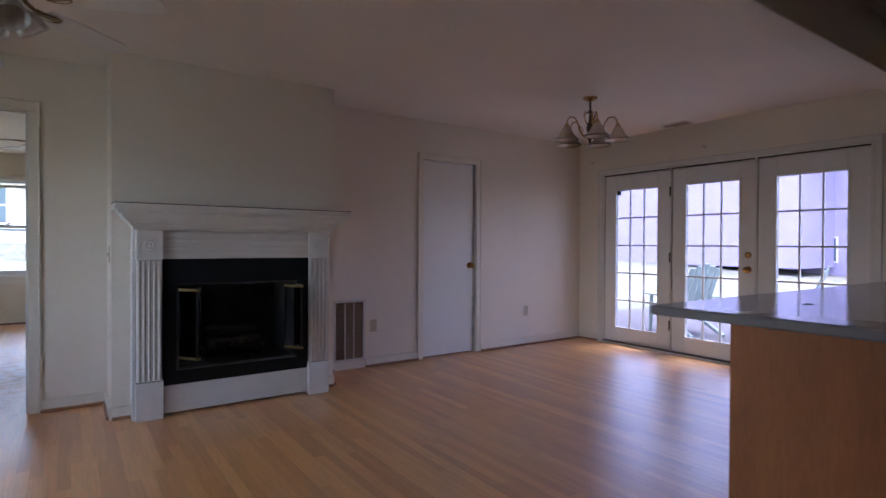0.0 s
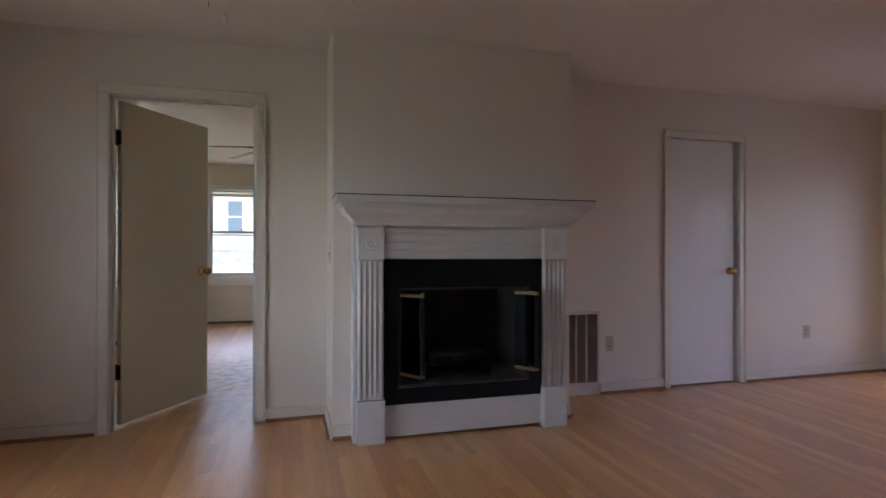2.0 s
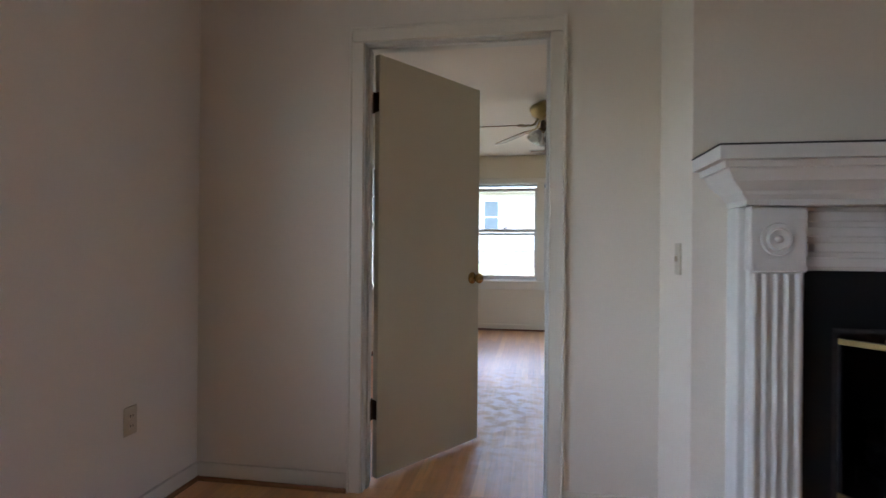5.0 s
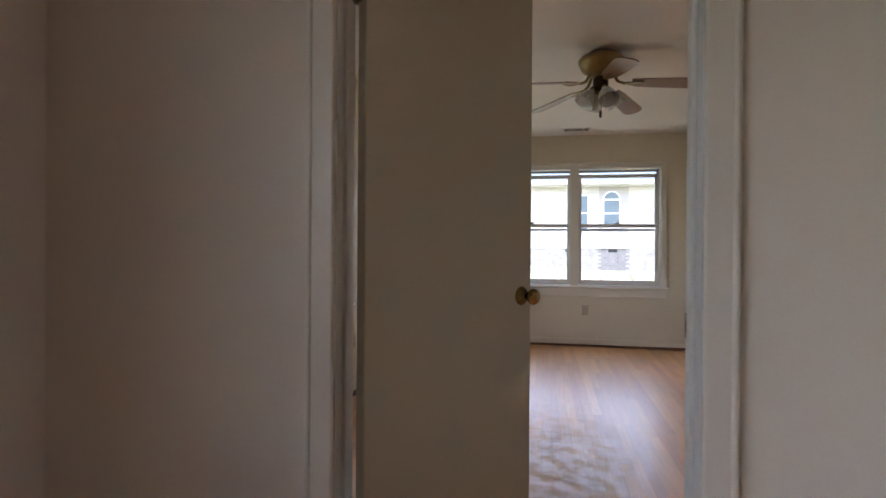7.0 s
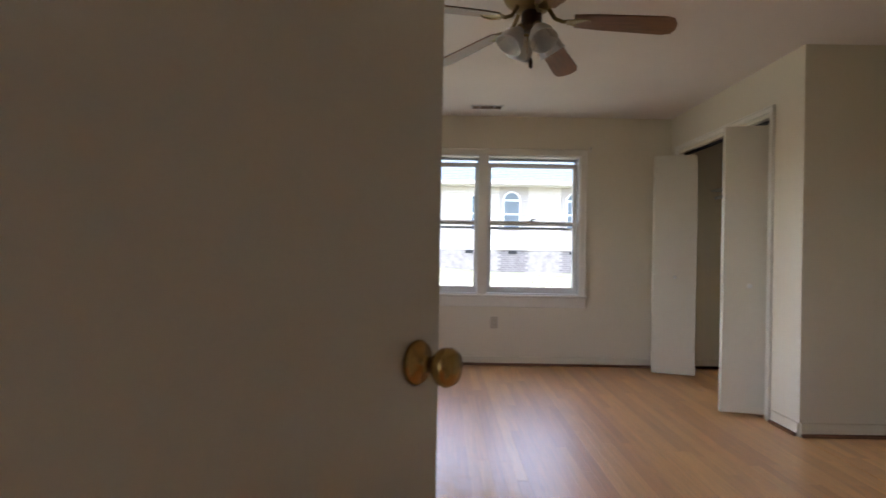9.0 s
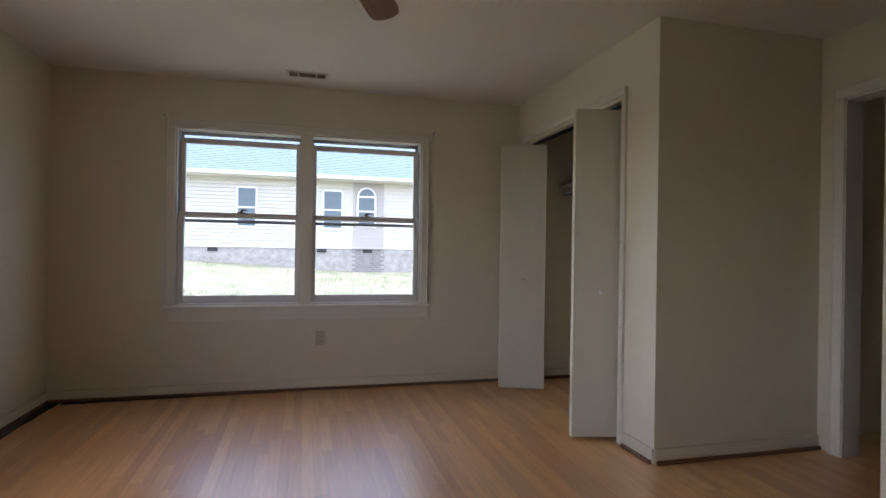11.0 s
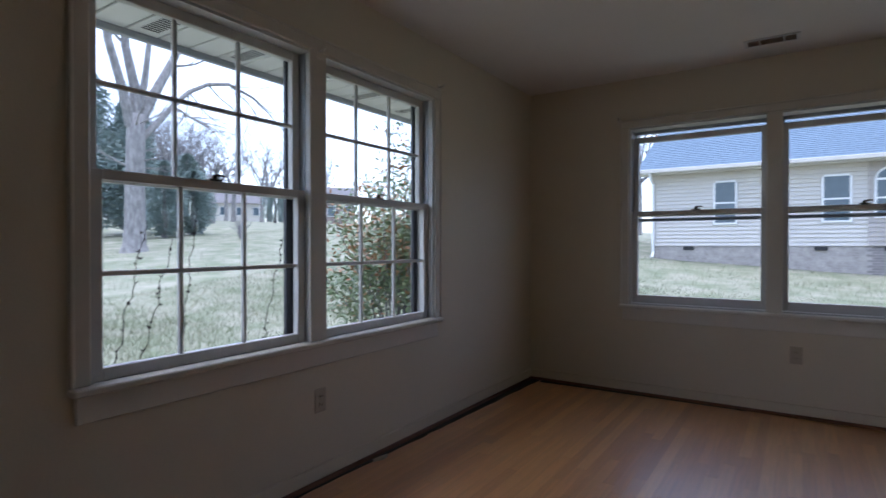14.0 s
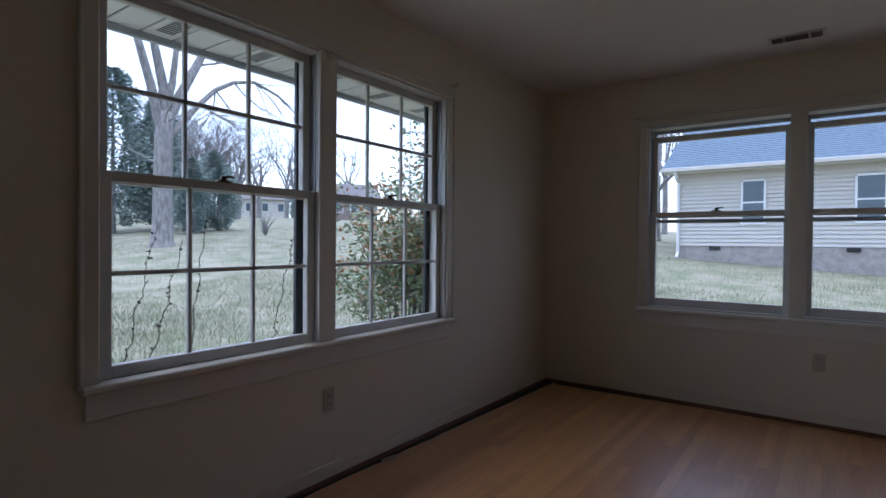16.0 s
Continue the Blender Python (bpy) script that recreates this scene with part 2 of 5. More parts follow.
def lathe(bm, prof, seg=20, at=(0, 0, 0), turn=None):
    """Turns (radius, height) points about z."""
    rings = []
    t = turn or Matrix.Identity(4)
    for r, h in prof:
        rings.append([bm.verts.new(Vector(at) + (t @ Vector((r * math.cos(2 * math.pi * k / seg), r * math.sin(2 * math.pi * k / seg), h)))) for k in range(seg)])
    for a, b in zip(rings, rings[1:]):
        for k in range(seg):
            bm.faces.new((a[k], a[(k + 1) % seg], b[(k + 1) % seg], b[k]))
    bm.faces.new(rings[0][::-1])
    bm.faces.new(rings[-1])
    return bm


def tube(bm, pts, radii, seg=7):
    """A tapered tube along points."""
    prev = None
    pts = [Vector(p) for p in pts]
    for i, p in enumerate(pts):
        d = (pts[min(i + 1, len(pts) - 1)] - pts[max(i - 1, 0)]).normalized()
        u = d.orthogonal().normalized() if prev is None else (prev[1] - d * prev[1].dot(d)).normalized()
        w = d.cross(u)
        r = radii[i] if isinstance(radii, (list, tuple)) else radii
        ring = [bm.verts.new(p + (u * math.cos(2 * math.pi * k / seg) + w * math.sin(2 * math.pi * k / seg)) * r) for k in range(seg)]
        if prev:
            for k in range(seg):
                bm.faces.new((prev[0][k], prev[0][(k + 1) % seg], ring[(k + 1) % seg], ring[k]))
        else:
            bm.faces.new(ring[::-1])
        prev = (ring, u)
    bm.faces.new(prev[0])
    return bm


def solid_grid(name, xs, ys, zs, hole, material):
    """A block cut at the given planes, without the cells for which hole(x, y, z) is true; one closed skin."""
    bm = bmesh.new()
    cache = {}

    def vert(i, j, k):
        if (i, j, k) not in cache:
            cache[i, j, k] = bm.verts.new((xs[i], ys[j], zs[k]))
        return cache[i, j, k]

    n = (len(xs) - 1, len(ys) - 1, len(zs) - 1)
    full = {(i, j, k) for i in range(n[0]) for j in range(n[1]) for k in range(n[2])
            if not hole((xs[i] + xs[i + 1]) / 2, (ys[j] + ys[j + 1]) / 2, (zs[k] + zs[k + 1]) / 2)}
    sides = {(-1, 0, 0): ((0, 0, 0), (0, 0, 1), (0, 1, 1), (0, 1, 0)), (1, 0, 0): ((1, 0, 0), (1, 1, 0), (1, 1, 1), (1, 0, 1)),
             (0, -1, 0): ((0, 0, 0), (1, 0, 0), (1, 0, 1), (0, 0, 1)), (0, 1, 0): ((0, 1, 0), (0, 1, 1), (1, 1, 1), (1, 1, 0)),
             (0, 0, -1): ((0, 0, 0), (0, 1, 0), (1, 1, 0), (1, 0, 0)), (0, 0, 1): ((0, 0, 1), (1, 0, 1), (1, 1, 1), (0, 1, 1))}
    for c in full:
        for d, q in sides.items():
            if (c[0] + d[0], c[1] + d[1], c[2] + d[2]) not in full:
                bm.faces.new([vert(c[0] + a, c[1] + b, c[2] + e) for a, b, e in q])
    return part(name, bm, material)


def wall(name, axis, p0, p1, a0, a1, z1, openings, material, label):
    """A wall from p0 to p1 through its thickness, running from a0 to a1; openings (a, b, z0, z1) go right through."""
    cuts = sorted({a0, a1, *[o[0] for o in openings], *[o[1] for o in openings]})
    zs = sorted({-0.02, z1, *[max(-0.02, o[2]) for o in openings], *[o[3] for o in openings]})
    if axis == "x":
        ob = solid_grid(name, cuts, [p0, p1], zs, lambda x, y, z: any(o[0] < x < o[1] and o[2] < z < o[3] for o in openings), material)
    else:
        ob = solid_grid(name, [p0, p1], cuts, zs, lambda x, y, z: any(o[0] < y < o[1] and o[2] < z < o[3] for o in openings), material)
    return tagged(ob, label, "wall", kind="structure")


# ---- the plan ----
CE = 2.42                     # ceiling
XW, XE = -1.58, 5.60          # living room, west and east faces
YN = 4.95                     # living room, north face
YB0 = 5.07                    # bedroom, south face
XL, YB = -1.69, 10.10         # bedroom, west and north faces
XC, YC = 1.92, 8.17           # closet face and the corner beside it
XA, YA = 3.03, 7.00           # alcove: east face, and where the bedroom's east wall ends
D0, D1, DH = -0.75, 0.073, 2.045   # bedroom doorway

wall("wall_north", "x", YN, YB0, -1.85, 5.8, CE, [(D0 - 0.02, D1 + 0.02, -1, DH + 0.02), (3.24, 3.935, -1, 2.03)], M_WALL, "cream painted living room wall with two doorways")
wall("wall_west", "y", XW - 0.2, XW, -3.6, YN, CE, [(1.95, 3.85, 0.665, 2.05)], M_WALL, "cream painted outside wall with a window")
wall("wall_east", "y", XE, XE + 0.14, -3.6, YN, CE, [(1.93, 4.59, -1, 2.0)], M_WALL, "cream painted wall with three glazed doors")
wall("wall_south", "x", -3.6, -3.48, -1.78, 5.74, CE, [], M_WALL, "plain painted wall that closes the living room")
wall("wall_bedroom_west", "y", XL - 0.16, XL, YB0, YB, CE, [(6.647, 8.64, 0.665, 2.076)], M_WALL_B, "warm white bedroom wall with a double window")
wall("wall_bedroom_north", "x", YB, YB + 0.16, XL - 0.16, 3.2, CE, [(-0.87, 1.055, 0.665, 2.05)], M_WALL_B, "warm white bedroom wall with a double window")
wall("wall_bedroom_east", "y", XC, XC + 0.12, YB0, YA, CE, [(5.99, 6.78, -1, 2.035)], M_WALL_B, "warm white bedroom wall with a closed door")
wall("wall_alcove_south", "x", YA - 0.12, YA, XC + 0.12, XA, CE, [], M_WALL_B, "plain warm white alcove wall")
wall("wall_alcove_east", "y", XA, XA + 0.12, YA - 0.12, YC, CE, [(7.25, 8.03, -1, 2.035)], M_WALL_B, "warm white alcove wall with a doorway")
wall("wall_closet_south", "x", YC, YC + 0.12, XC + 0.12, XA + 0.12, CE, [], M_WALL_B, "warm white wall beside the closet")
wall("wall_closet", "y", XC, XC + 0.12, YC, YB, CE, [(8.50, 9.93, -1, 2.085)], M_WALL_B, "warm white wall with a wide closet opening")
wall("wall_closet_back", "y", 2.68, 2.78, YC + 0.12, YB, CE, [], M_WALL_B, "plain closet back wall")
wall("wall_hall_end", "y", 4.3, 4.4, YB0, 8.4, CE, [], M_WALL_B, "plain wall that closes the dark hall")
wall("wall_hall_north", "x", 8.29, 8.41, XA + 0.12, 4.3, CE, [], M_WALL_B, "plain wall that closes the dark hall")

for nm, a in (("ceiling_living", (-1.78, 5.74, -3.6, 5.01)), ("ceiling_bedroom", (-1.85, 4.4, 5.01, 10.26))):
    tagged(part(nm, bx(*a, CE, CE + 0.12), M_CEIL), "matt off-white painted ceiling", "ceiling", kind="structure")
tagged(part("subfloor", bx(-1.85, 5.74, -3.6, 10.26, -0.16, -0.012), M_SHOE), "dark subfloor under the oak boards", "floor", kind="structure")

# dropped header over the kitchen side
tagged(part("header_beam", bx(2.2, XE, 1.41, 1.55, 2.13, CE - 0.001, 0.004), M_WALL), "painted dropped header above the kitchen counter", "beam", kind="structure")

# ---- chimney breast: a block with the firebox cut out of it ----
breast = solid_grid("chimney_breast", [0.53, 0.90, 1.735, 2.08], [4.49, 4.90, 4.95], [-0.02, 0.30, 0.885, CE],
                    lambda x, y, z: 0.9 < x < 1.735 and y < 4.9 and 0.30 < z < 0.885, M_WALL)
tagged(breast, "cream painted chimney breast around the firebox", "chimney breast", kind="structure")


# ---- trim ----
def baseboard(x0, y0, x1, y1, side, h=0.085):
    """Painted board with a shoe moulding along a wall; side: the way that it faces."""
    d = 0.014
    bed = min(y0, y1) > 5.0
    base, shoe = (B_BASE_B, B_SHOE_B) if bed else (B_BASE, B_SHOE)
    deep, high = (0.018, 0.022) if bed else (0.016, 0.021)
    if abs(x1 - x0) > abs(y1 - y0):
        a, b = sorted((x0, x1))
        box(base, a, b, *sorted((y0, y0 + side * d)), 0.0, h, 0.004)
        box(shoe, a, b, *sorted((y0 + side * d, y0 + side * (d + deep))), 0.0, high, 0.004)
    else:
        a, b = sorted((y0, y1))
        box(base, *sorted((x0, x0 + side * d)), a, b, 0.0, h, 0.004)
        box(shoe, *sorted((x0 + side * d, x0 + side * (d + deep))), a, b, 0.0, high, 0.004)


B_BASE, B_SHOE, B_BASE_B, B_SHOE_B = bmesh.new(), bmesh.new(), bmesh.new(), bmesh.new()
for r in ((XW, YN, D0 - 0.07, YN, -1), (D1 + 0.07, YN, 0.53, YN, -1), (2.08, YN, 2.28, YN, -1), (2.6, YN, 3.19, YN, -1), (4.0, YN, XE, YN, -1),
          (XW, -3.48, XW, YN, 1), (XE, 4.65, XE, YN, -1), (XE, -3.48, XE, 1.87, -1), (0.53, 4.49, 0.53, YN, -1), (2.08, 4.49, 2.08, YN, 1),
          (0.53, 4.49, 0.64, 4.49, -1), (1.99, 4.49, 2.08, 4.49, -1),
          (XL, YB0, XL, YB, 1), (XL, YB, XC, YB, -1), (XL, YB0, D0 - 0.07, YB0, 1), (D1 + 0.07, YB0, XC, YB0, 1),
          (XC, YB0, XC, 5.92, -1), (XC, 6.85, XC, YA, -1), (XC, YC, XC, 8.44, -1), (XC, 9.99, XC, YB, -1), (XC, YC, XA, YC, -1), (XC + 0.12, YA, XA, YA, 1),
          (2.68, 8.3, 2.68, YB, -1), (2.04, YB, 2.68, YB, -1)):
    baseboard(*r)
tagged(part("baseboard", B_BASE, M_CASING), "cream painted living room baseboards", "baseboard", kind="structure")
tagged(part("baseboard", B_BASE_B, M_WALL_B), "bedroom baseboards painted like the wall", "baseboard", kind="structure")
tagged(part("shoe_trim", B_SHOE_B, M_SHOE_B), "dark brown shoe moulding round the bedroom floor", "trim", kind="structure")
tagged(part("shoe_trim", B_SHOE, M_SHOE), "oak-stained shoe moulding along the living room floor", "trim", kind="structure")


def casing(bm, axis, face, out, a0, a1, z0, z1, w=0.066, sill=False):
    """Flat casing with a raised back band round an opening; it stands out from the face."""
    def put(u0, u1, w0, w1, d0, d1, bev):
        lo, hi = sorted((face + out * d0, face + out * d1))
        if axis == "x":
            box(bm, u0, u1, lo, hi, w0, w1, bev)
        else:
            box(bm, lo, hi, u0, u1, w0, w1, bev)
    put(a0 - w, a0, z0, z1, 0, 0.016, 0.004)
    put(a1, a1 + w, z0, z1, 0, 0.016, 0.004)
    put(a0 - w, a1 + w, z1, z1 + w, 0, 0.017, 0.004)
    put(a0 - w - 0.002, a0 - w + 0.012, z0, z1 + w, 0, 0.023, 0.004)
    put(a1 + w - 0.012, a1 + w + 0.002, z0, z1 + w, 0, 0.023, 0.004)
    put(a0 - w - 0.001, a1 + w + 0.001, z1 + w - 0.012, z1 + w + 0.002, 0, 0.0235, 0.004)


def knob(parent, x, y, z, nx, ny, mat_=M_BRASS):
    """A round door knob with its rose, standing out along (nx, ny)."""
    bm = bmesh.new()
    turn = Vector((nx, ny, 0)).to_track_quat("Z", "Y").to_matrix().to_4x4()
    lathe(bm, [(0.033, 0), (0.034, 0.004), (0.030, 0.010), (0.013, 0.013), (0.011, 0.030), (0.018, 0.036), (0.027, 0.046), (0.029, 0.056), (0.024, 0.066), (0.008, 0.070)], 20, (x, y, z), turn)
    return part("knob", bm, mat_, parent, "polished brass knob", True)


def plate(name, axis, face, out, a, z, label, kind_="outlet"):
    th = thing(name, (a, face, z) if axis == "x" else (face, a, z), label, kind_)
    th.matrix_basis = pose(a, face, z, 0, 0, 0 if out < 0 else 180) if axis == "x" else pose(face, a, z, 0, 0, 90 if out > 0 else -90)
    part("cover_plate", bx(-0.036, 0.036, -0.006, 0.0, -0.058, 0.058, 0.003), M_PLATE, th)
    if kind_ == "outlet":
        for s in (-0.02, 0.02):
            rec = part("receptacle", lathe(bmesh.new(), [(0.016, 0), (0.016, 0.003)], 14, (0, -0.006, s), pose(0, 0, 0, 90)), M_PLATE, th)
            bm = bmesh.new()
            box(bm, -0.008, -0.005, -0.0105, -0.0085, s - 0.005, s + 0.005), box(bm, 0.005, 0.008, -0.0105, -0.0085, s - 0.005, s + 0.005)
            part("slots", bm, M_SLOT, rec)
    else:
        part("toggle", bx(-0.005, 0.005, -0.016, -0.006, -0.011, 0.011, 0.002), M_PLATE, th)
    return th


# ---- bedroom door, standing open ----
bm = bmesh.new()
for a, b, c, d in ((D0 - 0.02, D0, 0.0, DH + 0.02), (D1, D1 + 0.02, 0.0, DH + 0.02), (D0, D1, DH, DH + 0.02)):
    box(bm, a, b, YN - 0.002, YB0 + 0.002, c, d)
box(bm, D0, D0 + 0.011, YN + 0.04, YN + 0.072, 0.0, DH, 0.002), box(bm, D1 - 0.011, D1, YN + 0.04, YN + 0.072, 0.0, DH, 0.002)
box(bm, D0 + 0.011, D1 - 0.011, YN + 0.04, YN + 0.072, DH - 0.011, DH, 0.002)
frame_1 = tagged(part("door_frame_1", bm, M_TRIM), "white painted jambs and stops of the bedroom doorway", "door frame", kind="structure")
bm = bmesh.new()
casing(bm, "x", YN, -1, D0 - 0.004, D1 + 0.004, 0.0, DH + 0.004), casing(bm, "x", YB0, 1, D0 - 0.004, D1 + 0.004, 0.0, DH + 0.004)
part("casing", bm, M_CASING, frame_1)
part("strike_plate", bx(D1 - 0.003, D1 + 0.0005, YB0 - 0.044, YB0 - 0.002, 0.912, 0.97, 0.001), M_BRASSD, frame_1, "dark brass strike plate")
part("latch_hole", bx(D1 - 0.0045, D1 - 0.002, YB0 - 0.03, YB0 - 0.014, 0.928, 0.954), M_SLOT, frame_1, "dark latch hole")

DA = 57.6
door_1 = thing("door_1", (-0.747, 5.073, 0.02), "plain flush cream bedroom door standing open on its hinges", "door", kind="structure", rz=DA)
part("slab", bx(0.003, 0.772, -0.037, -0.002, 0.0, 2.016, 0.003), M_DOOR, door_1)
knob(door_1, 0.708, -0.037, 0.93, 0, -1), knob(door_1, 0.708, -0.002, 0.93, 0, 1)
part("latch", bx(0.7715, 0.774, -0.031, -0.008, 0.90, 0.96, 0.001), M_BRASS, door_1, "brass latch plate")
for z in (0.275, 1.74):
    bm = bmesh.new()
    lathe(bm, [(0.006, 0), (0.0075, 0.002), (0.0075, 0.098), (0.006, 0.10)], 10, (0.0, 0.001, z))
    box(bm, -0.0005, 0.0025, -0.034, -0.002, z + 0.004, z + 0.096, 0.0005)
    part("hinge", bm, M_BRONZE, door_1, "dark bronze hinge")
    part("jamb_leaf", bx(D0 - 0.0005, D0 + 0.002, YB0 - 0.036, YB0 - 0.001, z + 0.016, z + 0.108, 0.0005), M_BRONZE, frame_1, "dark bronze hinge leaf")


def flush_door(name, axis, face, out, a0, a1, z1, latch_low, label, gap=0.016):
    """A closed plain door in a cased opening of the wall whose face is given."""
    th = thing(name, (0, 0, 0), label, "door", kind="structure")
    into = -out
    def at(u0, u1, d0, d1, w0, w1, bev, bm):
        lo, hi = sorted((face + into * d0, face + into * d1))
        return box(bm, u0, u1, lo, hi, w0, w1, bev) if axis == "x" else box(bm, lo, hi, u0, u1, w0, w1, bev)
    part("slab", at(a0 + 0.016, a1 - gap, 0.02, 0.055, 0.014, z1 - 0.008, 0.002, bmesh.new()), M_DOORW, th)
    bm = bmesh.new()
    at(a0, a0 + 0.012, -0.001, 0.121, 0.0, z1, 0, bm), at(a1 - 0.012, a1, -0.001, 0.121, 0.0, z1, 0, bm), at(a0 + 0.012, a1 - 0.012, -0.001, 0.121, z1 - 0.004, z1, 0, bm)
    part("jamb", bm, M_TRIM, th)
    bm = bmesh.new()
    casing(bm, axis, face, out, a0 + 0.006, a1 - 0.006, 0.0, z1 - 0.006, 0.062)
    part("casing", bm, M_CASING, th)
    k = a0 + 0.075 if latch_low else a1 - gap - 0.045
    p = face + into * 0.02
    if axis == "x":
        knob(th, k, p, 0.94, 0, out)
    else:
        knob(th, p, k, 0.94, out, 0)
    return th


flush_door("door_2", "x", YN, -1, 3.24, 3.935, 2.03, False, "plain white flush closet door, closed, with a brass knob", 0.034)
flush_door("door_3", "y", XC, -1, 5.99, 6.78, 2.035, False, "plain white flush door, closed, in the bedroom wall")

bm = bmesh.new()
for a in ((7.25, 7.265, 0, 2.035), (8.015, 8.03, 0, 2.035), (7.265, 8.015, 2.02, 2.035)):
    box(bm, XA - 0.002, XA + 0.122, a[0], a[1], a[2], a[3])
frame_4 = tagged(part("door_frame_4", bm, M_TRIM), "white painted doorway into a dark hall", "door frame", kind="structure")
bm = bmesh.new()
casing(bm, "y", XA, -1, 7.26, 8.02, 0.0, 2.03)
part("casing", bm, M_CASING, frame_4)

# ---- fireplace surround ----
fp = thing("fireplace_surround", (1.318, 4.49, 0.0), "white painted wooden mantelpiece with fluted pilasters and a black firebox facing", "fireplace")
for s in (-1, 1):
    bm = bmesh.new()
    x0, x1 = (-0.657, -0.507) if s < 0 else (0.507, 0.657)
    box(bm, x0 - 0.006, x1 + 0.006, -0.151, 0.0, 0.0, 0.25, 0.004)
    part("plinth", bm, M_MANTEL, fp)
    bm = bmesh.new()
    box(bm, x0, x1, -0.128, 0.0, 0.25, 1.052, 0.002)
    pil = part("pilaster", bm, M_MANTEL, fp, "fluted white pilaster")
    for k in range(5):
        c = x0 + 0.014 + k * 0.0305
        part("reed", lathe(bmesh.new(), [(0.0095, 0), (0.0095, 0.79)], 10, (c, -0.128, 0.256)), M_MANTEL, pil)
    bm = bmesh.new()
    box(bm, x0 - 0.004, x1 + 0.004, -0.142, 0.0, 1.052, 1.25, 0.004)
    block = part("corner_block", bm, M_MANTEL, fp)
    bm = bmesh.new()
    lathe(bm, [(0.05, 0), (0.048, 0.006), (0.036, 0.004), (0.030, 0.009), (0.012, 0.005), (0.006, 0.011)], 18, ((x0 + x1) / 2, -0.142, 1.15), pose(0, 0, 0, 90))
    part("rosette", bm, M_MANTEL, block)
    bm = bmesh.new()
    box(bm, *sorted((s * 0.657, s * 0.68)), -0.10, 0.0, 0.0, 1.25, 0.003)
    part("side_strip", bm, M_MANTEL, fp)
bm = bmesh.new()
box(bm, -0.507, 0.507, -0.108, 0.0, 1.057, 1.25, 0.002)
frieze = part("frieze", bm, M_MANTEL, fp, "reeded white frieze board")
for k in range(4):
    part("reed", bx(-0.505, 0.505, -0.116, -0.106, 1.066 + k * 0.046, 1.098 + k * 0.046, 0.004), M_MANTEL, frieze)
part("bottom_board", bx(-0.507, 0.507, -0.105, 0.0, 0.018, 0.205, 0.003), M_MANTEL, fp)
facing = solid_grid("firebox_facing", [-0.507, -0.418, 0.417, 0.507], [-0.107, 0.0], [0.205, 0.30, 0.885, 1.057], lambda x, y, z: -0.418 < x < 0.417 and 0.3 < z < 0.885, M_BLACK)
facing.parent = fp
tagged(facing, "matt black metal firebox facing")
# crown: stacked outlines that step outwards to the shelf
bm = bmesh.new()
rings = []
for d, z in ((0.006, 1.25), (0.018, 1.252), (0.02, 1.268), (0.035, 1.282), (0.04, 1.292), (0.072, 1.318), (0.088, 1.345), (0.094, 1.352), (0.104, 1.353), (0.108, 1.372), (0.126, 1.374), (0.128, 1.412)):
    rings.append([bm.verts.new(v) for v in ((-0.661 - d, 0.0, z), (-0.661 - d, -0.146 - d, z), (0.661 + d, -0.146 - d, z), (0.661 + d, 0.0, z))])
for a, b in zip(rings, rings[1:]):
    for k in range(3):
        bm.faces.new((a[k], b[k], b[k + 1], a[k + 1]))
    bm.faces.new((a[3], b[3], b[0], a[0]))
bm.faces.new(rings[-1][::-1]), bm.faces.new(rings[0])
bmesh.ops.recalc_face_normals(bm, faces=bm.faces)
part("mantel_crown", bm, M_MANTEL, fp, "stepped white crown moulding and shelf")
# Dark sheet added to draw the dark line along the shelf's edge.
part("shelf_edge_line", bx(-0.791, 0.791, -0.276, 0.0, 1.4125, 1.4175), M_DARKSTRIP, fp, "thin dark sheet added for the edge line of the shelf")
# firebox lining, grate and bifold doors
lining = solid_grid("firebox_lining", [-0.416, -0.40, 0.40, 0.415], [-0.10, 0.385, 0.405], [0.302, 0.315, 0.87, 0.883], lambda x, y, z: -0.4 < x < 0.4 and y < 0.385 and 0.315 < z < 0.87, M_SOOT)
lining.parent = fp
tagged(lining, "sooty dark firebox lining")
bm = bmesh.new()
for k in range(7):
    x = -0.21 + 0.07 * k
    tube(bm, [(x, -0.02, 0.46), (x, 0.0, 0.39), (x, 0.22, 0.39), (x, 0.25, 0.44)], 0.008, 6)
for y in (0.03, 0.19):
    tube(bm, [(-0.23, y, 0.381), (0.23, y, 0.381)], 0.009, 6)
    for x in (-0.2, 0.2):
        tube(bm, [(x, y, 0.315), (x, y, 0.381)], 0.008, 6)
part("grate", bm, M_BLACK, fp, "black iron log grate")
bm = bmesh.new()
rg = random.Random(4)
for k in range(3):
    pts = [(-0.19 + 0.095 * j, 0.06 + 0.055 * k + rg.uniform(-0.008, 0.008), 0.435 + (0.07 if k == 2 else 0) + rg.uniform(-0.006, 0.006)) for j in range(5)]
    tube(bm, pts, [0.036, 0.041, 0.039, 0.043, 0.034], 9)
part("log_set", bm, M_SOOT, fp, "charred grey logs")


